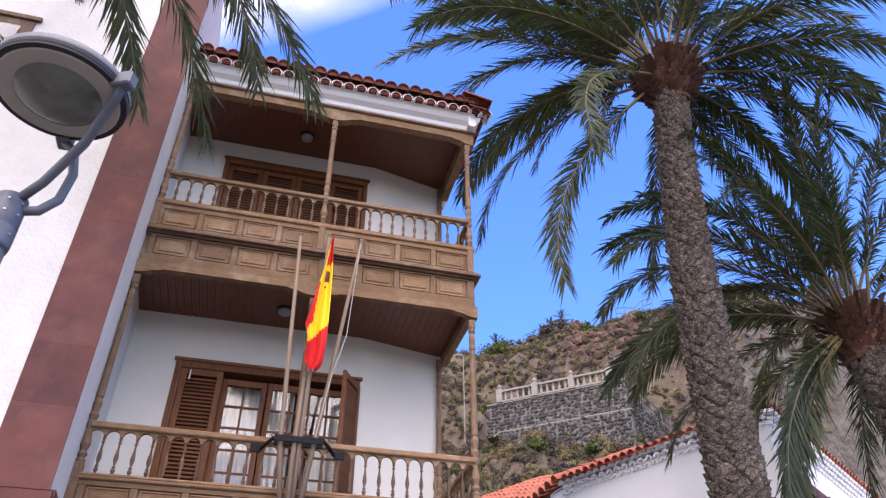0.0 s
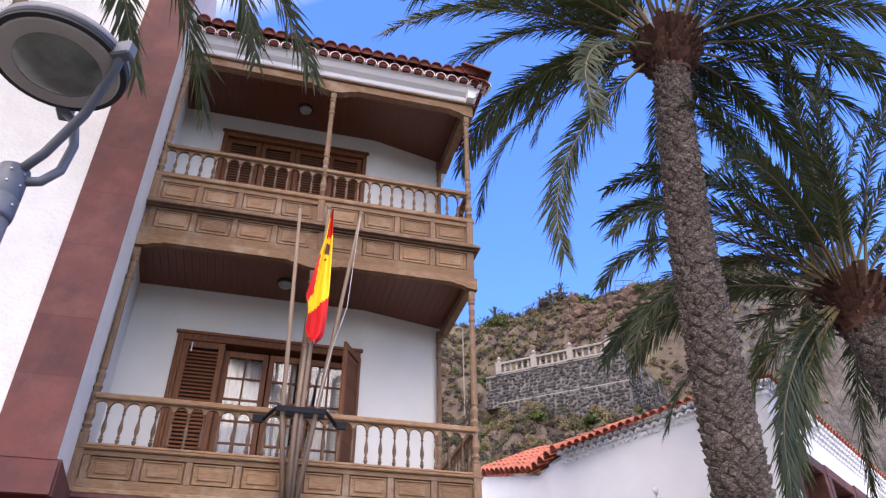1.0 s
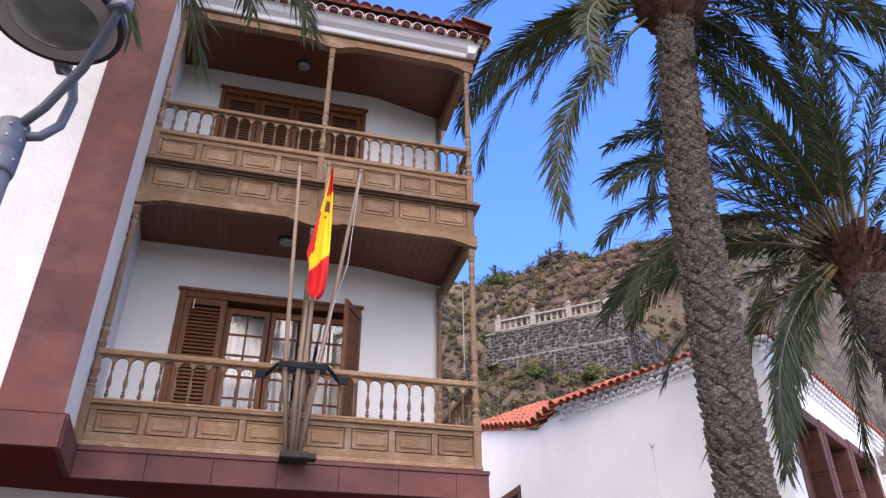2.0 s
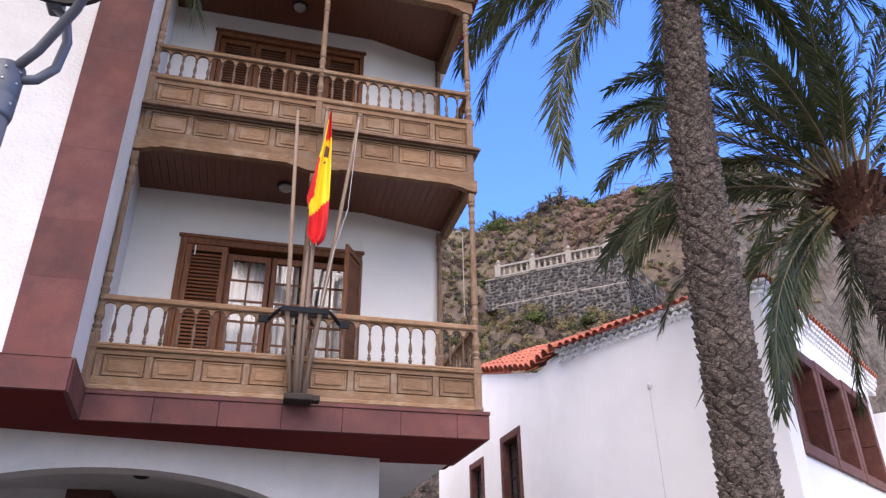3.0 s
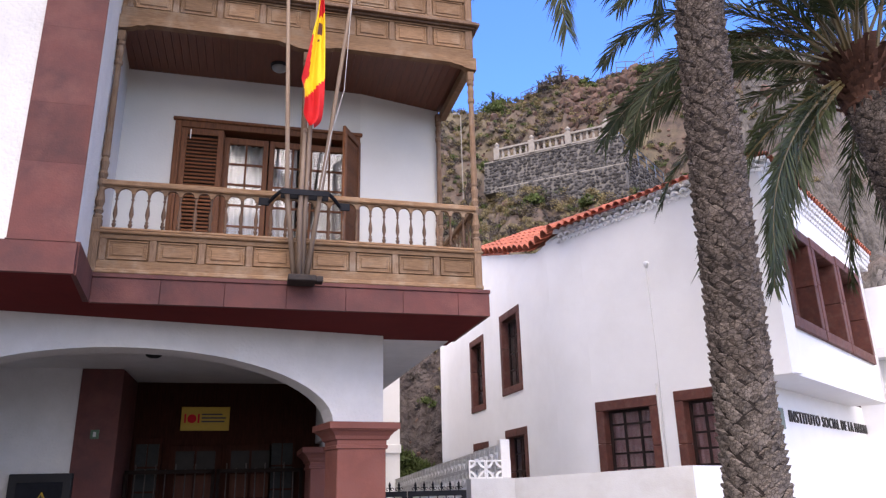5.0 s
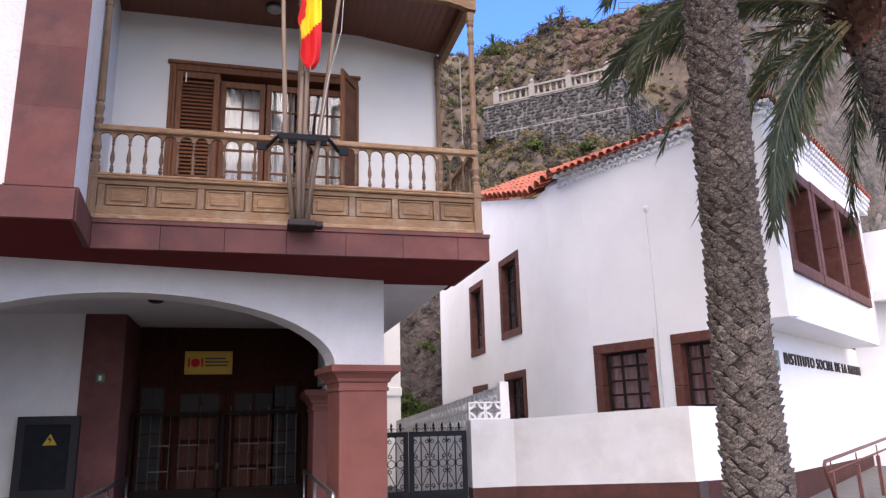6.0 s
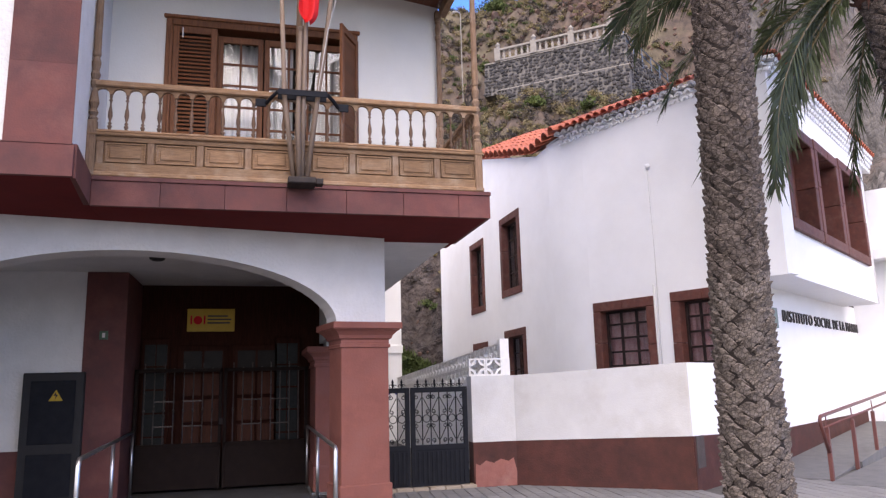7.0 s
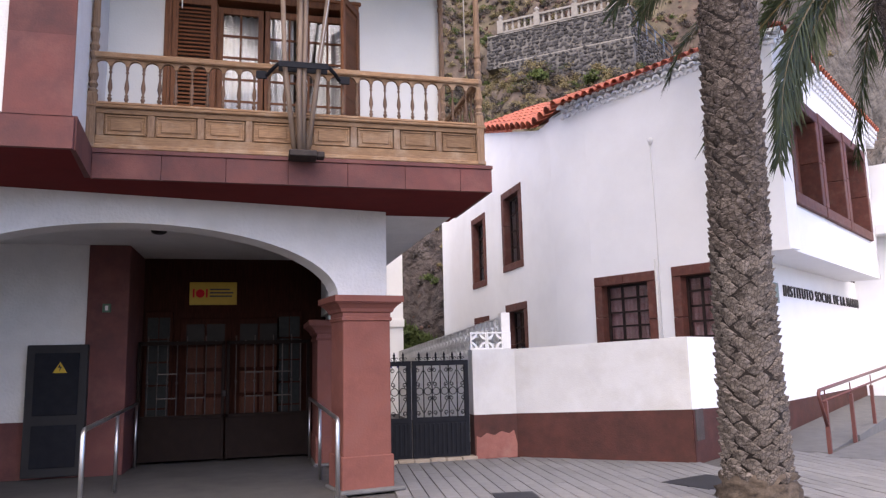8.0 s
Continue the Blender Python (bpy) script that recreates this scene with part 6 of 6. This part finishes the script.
stuff_mesh("loose_rocks", verts, faces, BOULDER, "reddish-brown volcanic boulders strewn over the slope", "rocks")


def add_bush(verts, faces, c, r, rnd, n=70, leaf=0.16, tall=0.8):
    """A ragged shrub: many small leaf blades round several stems."""
    for k in range(n):
        a, e = rnd.uniform(0, 6.283), rnd.uniform(-0.1, 1.5)
        q = r * rnd.uniform(0.25, 1.0) * (0.75 + 0.4 * noise.noise(c + Vector((math.cos(a), math.sin(a), e)) * 1.5))
        p = c + Vector((math.cos(a) * math.cos(e) * q, math.sin(a) * math.cos(e) * q, math.sin(e) * q * tall))
        d = Vector((rnd.gauss(0, 1), rnd.gauss(0, 1), rnd.gauss(0.4, 1))).normalized() * leaf * rnd.uniform(0.6, 1.4)
        s = d.cross(Vector((rnd.gauss(0, 1), rnd.gauss(0, 1), rnd.gauss(0, 1)))).normalized() * leaf * 0.28
        n0 = len(verts)
        verts += [tuple(p - s), tuple(p + s), tuple(p + d)]
        faces.append([n0, n0 + 1, n0 + 2])


kinds = [([], []), ([], []), ([], [])]
for k in range(5200):
    az = rnd.uniform(10, 44)
    d = rnd.choice((rnd.uniform(30, 44), rnd.uniform(44, 57)))
    g = noise.noise(Vector((az * 0.22, d * 0.16, 5)))
    kind = rnd.choices((0, 1, 2), (0.50, 0.40 if g > 0 else 0.16, 0.55))[0]
    r_ = rnd.uniform(0.2, 0.75)
    if d < 33 and rnd.random() < 0.8:
        continue
    add_bush(*kinds[kind], on_hill(az, d, 0.05), r_ * (0.6 if d < 33 else 1), rnd, int(60 + 170 * r_), 0.115)
for az, d, r_, kk in ((19.0, 56.5, 1.6, 1), (20.3, 56.5, 1.4, 1), (27.4, 55.5, 1.3, 1), (28.2, 55.0, 1.1, 1), (24.3, 55.5, 1.6, 2), (19.8, 53.5, 1.3, 1), (11.4, 27.7, 0.7, 1), (12.3, 27.5, 0.7, 1), (13.2, 27.7, 0.7, 1), (12.8, 27.9, 0.6, 1), (11.8, 27.2, 0.7, 1), (25.5, 55.6, 1.3, 2),
                      (48.5, 30, 1.5, 1), (49.5, 29, 1.6, 1), (32.5, 54, 1.2, 1), (22.5, 40.8, 0.9, 1), (27.0, 39.8, 0.8, 1)):
    add_bush(*kinds[kk], on_hill(az, d, 0.2), r_, rnd, 700, 0.22)
for (v_, f_), mt, nm in zip(kinds, SCRUB, ("dry straw-coloured scrub on the slope", "low green shrubs on the slope", "grey leafless scrub on the slope")):
    stuff_mesh("scrub", v_, f_, mt, nm, "shrubs")

# terrace with dry-stone walls and balustrade
TL, TR = Vector((15.0, 42.4, 0)), Vector((20.95, 37.45, 0))
TD = (TR - TL).normalized()
TN = Vector((TD.y, -TD.x, 0))      # towards the square
Z_TER = 22.35
BLT = (TR - TL).length


def stone_wall(name, a, b, za0, zb0, za1, zb1, lean, label, seed):
    """A battered dry-stone wall from foot line to top line, made of rough single stones over a dark core."""
    rr_ = random.Random(seed)
    d = (b - a)
    L = d.length
    d.normalize()
    n = Vector((d.y, -d.x, 0))
    bm = bmesh.new()
    q = [a + n * lean + Vector((0, 0, za0)), b + n * lean + Vector((0, 0, zb0)), b + Vector((0, 0, zb1)), a + Vector((0, 0, za1))]
    q2 = [p - n * 0.8 for p in q]
    v = [bm.verts.new(p) for p in q + q2]
    for f in ((0, 1, 2, 3), (7, 6, 5, 4), (0, 4, 5, 1), (1, 5, 6, 2), (2, 6, 7, 3), (3, 7, 4, 0)):
        bm.faces.new([v[i] for i in f])
    w = thing(name, label, "wall")
    part("core", bm, MORTARED, w)
    verts, faces = [], []
    h = max(za1 - za0, zb1 - zb0)
    rows, cols = int(h / 0.22), int(L / 0.27)
    for i in range(rows):
        for k in range(cols):
            t, u = (k + rr_.uniform(0.2, 0.8)) / cols, (i + rr_.uniform(0.25, 0.75)) / rows
            lo, hi = q[0].lerp(q[1], t), q[3].lerp(q[2], t)
            c = lo.lerp(hi, u) + n * 0.02
            s = rr_.uniform(0.10, 0.20)
            vs, fs = rr_.choice(ROCKS)
            n0 = len(verts)
            m = Matrix.Rotation(math.atan2(d.y, d.x), 3, "Z") @ Matrix.Diagonal((s * 1.2, s * 0.8, s))
            verts += [tuple(c + m @ p) for p in vs]
            faces += [[x + n0 for x in f] for f in fs]
    me = bpy.data.meshes.new("stones")
    me.from_pydata(verts, [], faces)
    me.materials.append(DRYSTONE)
    o = new("stones", me)
    o.parent = w
    o["kind"] = "stuff"
    return w


stone_wall("terrace_wall", TL - TD * 0.8, TR + TD * 0.7, 20.05, 20.05, Z_TER, Z_TER, 0.30, "upper dark dry-stone terrace wall", 1)
LD = TN * 0.7
stone_wall("terrace_wall", TL + TD * 0.5 + LD, TR + TD * 0.9 + LD, 16.4, 16.4, 20.1, 20.1, 0.35, "lower dark dry-stone terrace wall", 2)
part("coping", boxed(-0.8, (TR - TL).length + 0.8, -1.3, 0.05, -0.08, 0.0), STONEGREY, None).matrix_basis = Matrix.Translation(TL + Vector((0, 0, Z_TER + 0.08))) @ pose(0, 0, 0, 0, 0, math.degrees(math.atan2(TD.y, TD.x))) @ pose(0, 1.2, 0)
tagged(bpy.data.objects["coping"], "grey stone coping along the terrace edge", "coping", kind="structure")
o = part("coping", boxed(0.3, BLT + 1.0, -0.02, 0.75, 0.0, 0.07), STONEGREY, None)
o.matrix_basis = Matrix.Translation(TL + LD + Vector((0, 0, 20.10))) @ pose(0, 0, 0, 0, 0, math.degrees(math.atan2(TD.y, TD.x)))
tagged(o, "pale stone ledge between the terrace walls", "coping", kind="structure")
stone_wall("terrace_wall", TR + TD * 0.6 - TN * 0.2, Vector((25.6, 39.2, 0)), 15.0, 14.5, 21.7, 20.2, 0.3, "dark dry-stone side wall below the fence", 3)

bal = thing("balustrade", "weathered grey stone balustrade with urn finials on the terrace", "balustrade")
bal.matrix_basis = Matrix.Translation(TL + Vector((0, 0, Z_TER + 0.08))) @ pose(0, 0, 0, 0, 0, math.degrees(math.atan2(TD.y, TD.x)))
BL = (TR - TL).length
SB = mesh_of("stone_baluster", lathe(bmesh.new(), [(0, 0.10), (0.06, 0.10), (0.08, 0.06), (0.2, 0.115), (0.32, 0.07), (0.44, 0.05), (0.48, 0.09), (0.56, 0.09)], n=8), STONEGREY, True)
part("base_rail", boxed(0, BL, -0.14, 0.14, 0, 0.14, 0.02), STONEGREY, bal)
part("top_rail", boxed(0, BL, -0.16, 0.16, 0.70, 0.86, 0.03), STONEGREY, bal)
for i in range(4):
    x = BL * (0.02 + 0.32 * i)
    p = part("pedestal", boxed(x - 0.2, x + 0.2, -0.2, 0.2, 0, 0.92, 0.02), STONEGREY, bal)
    part("urn", lathe(bmesh.new(), [(0.92, 0.12), (0.98, 0.12), (1.0, 0.06), (1.08, 0.14), (1.2, 0.17), (1.26, 0.10), (1.36, 0.03)], x, 0, 0, 10), STONEGREY, p, smooth=True)
    if i < 3:
        for k in range(5):
            share("baluster", SB, pose(x + BL * 0.32 * (k + 1) / 6, 0, 0.14), bal)

# fences, lamp and plants on the hill
BLUEGREY = material("blue_grey_rail", (0.10, 0.13, 0.18), rough=0.5)


def hill_fence(pts, h, label):
    f = thing("hill_fence", label, "fence")
    for z in (h, h * 0.5):
        part("rail", tube(bmesh.new(), [p + Vector((0, 0, z)) for p in pts], 0.035, 5), BLUEGREY, f)
    for p in pts:
        part("post", tube(bmesh.new(), [p + Vector((0, 0, -0.4)), p + Vector((0, 0, h))], 0.035, 5), BLUEGREY, f)


hill_fence([on_hill(22 + 0.9 * i, 56.5, 0.25) for i in range(7)], 0.9, "blue-grey railing along the hilltop")
hill_fence([on_hill(30.4 + 0.8 * i, 56.5, 0.5) for i in range(5)], 1.1, "blue-grey railing on the rock crest")
hill_fence([(TR + TD * 0.6).lerp(Vector((25.6, 39.2, 0)), i / 5) + Vector((0, 0, 21.7 - 1.5 * i / 5)) for i in range(6)], 0.9, "thin metal fence on the side wall")
hl_ = thing("hill_lamp", "white lamp post on the hillside", "street lamp")
p0 = on_hill(16.6, 46)
part("pole", tube(bmesh.new(), [p0, p0 + Vector((0, 0, 26.6 - p0.z))], 0.035, 6), STONEGREY, hl_)
part("lamp_arm", tube(bmesh.new(), [Vector((p0.x, p0.y, 26.6)), Vector((p0.x - 0.25, p0.y, 26.72)), Vector((p0.x - 0.55, p0.y, 26.62))], [0.035, 0.07, 0.09], 6), STONEGREY, hl_)
AGAVE = frond_mesh(5, 1.0, 70, 60, 0.4, 24)
for az, d, n_, s in ((19.6, 56.3, 22, 1.3), (24.6, 56, 16, 0.9), (25.6, 56, 16, 1.0), (23.6, 56, 14, 0.8)):
    ag = thing("agave", "spiky green rosette plant on the hilltop", "plant", "hilltop rosette plants")
    c = on_hill(az, d, 0.6)
    part("stem", tube(bmesh.new(), [c - Vector((0, 0, 0.8)), c], 0.12, 6), CORE, ag)
    for k in range(n_):
        share("leaf_blade", AGAVE, Matrix.Translation(c) @ pose(0, 0, 0, 0, rnd.uniform(-50, 20), k * 137.5) @ Matrix.Scale(s, 4), ag)
bt = thing("bare_tree", "leafless grey-brown small tree on the slope", "tree")
b0 = on_hill(16.8, 42)


def limb(p, d, l, r_, depth):
    q = p + d * l
    part("limb", tube(bmesh.new(), [p, p.lerp(q, 0.5) + Vector((rnd.uniform(-.1, .1), rnd.uniform(-.1, .1), 0)) * l, q], [r_, r_ * 0.8, r_ * 0.6], 5), CORE, bt)
    if depth:
        for _ in range(3):
            nd = (d + Vector((rnd.uniform(-.8, .8), rnd.uniform(-.8, .8), rnd.uniform(-.2, .5)))).normalized()
            limb(q, nd, l * 0.68, r_ * 0.55, depth - 1)


limb(b0, Vector((0.1, 0, 1)), 1.6, 0.11, 3)

# ---- paving: the nearest slabs one by one, the rest joined ----
paving = thing("pavement", "grey oblong paving slabs in long rows on the square", "pavement", kind="structure")
MP = pose(3.4, 11.5, 0, 0, 0, -6)
PW, PL_ = 0.185, 0.62
SLABS = [mesh_of("paving_slab", box(bmesh.new(), 0.006, PW - 0.006, 0.002, PL_ - 0.002, -0.03, 0.0, 0.004), PAVE)]
rng = random.Random(77)
far = bmesh.new()
count = 0
for i in range(-8, 66):
    for j in range(-12, 4):
        x, y = i * PW, j * PL_ + (0.31 if i % 2 else 0) - 0.3
        m = MP @ pose(x, y, rng.uniform(-.003, .003))
        c = m.translation
        off = (c - C23).dot(Vector((D3.y, -D3.x, 0)))
        if (c.x < 6.4 and c.y > 11.35) or c.x < 1.15 or (c.y > 11.55 - 0.84 * (c.x - 4.15) + 0.2 and 4.15 < c.x < 6.3) or (c.x > 6.2 and off < 0.45) or ((c - C23).dot(D3) > -1.0 and off < 1.75):
            continue
        if (c - Vector((5.39, 7.21, 0))).length < 0.5:
            continue
        if c.y > 7.0 and count < 300:
            share("paving_slab", SLABS[0], m, paving)
            count += 1
        else:
            box(far, 0.006, PW - 0.006, 0.002, PL_ - 0.002, -0.03, 0.0, m=m)
o = part("further_slabs", far, PAVE, paving)
o["kind"] = "stuff"
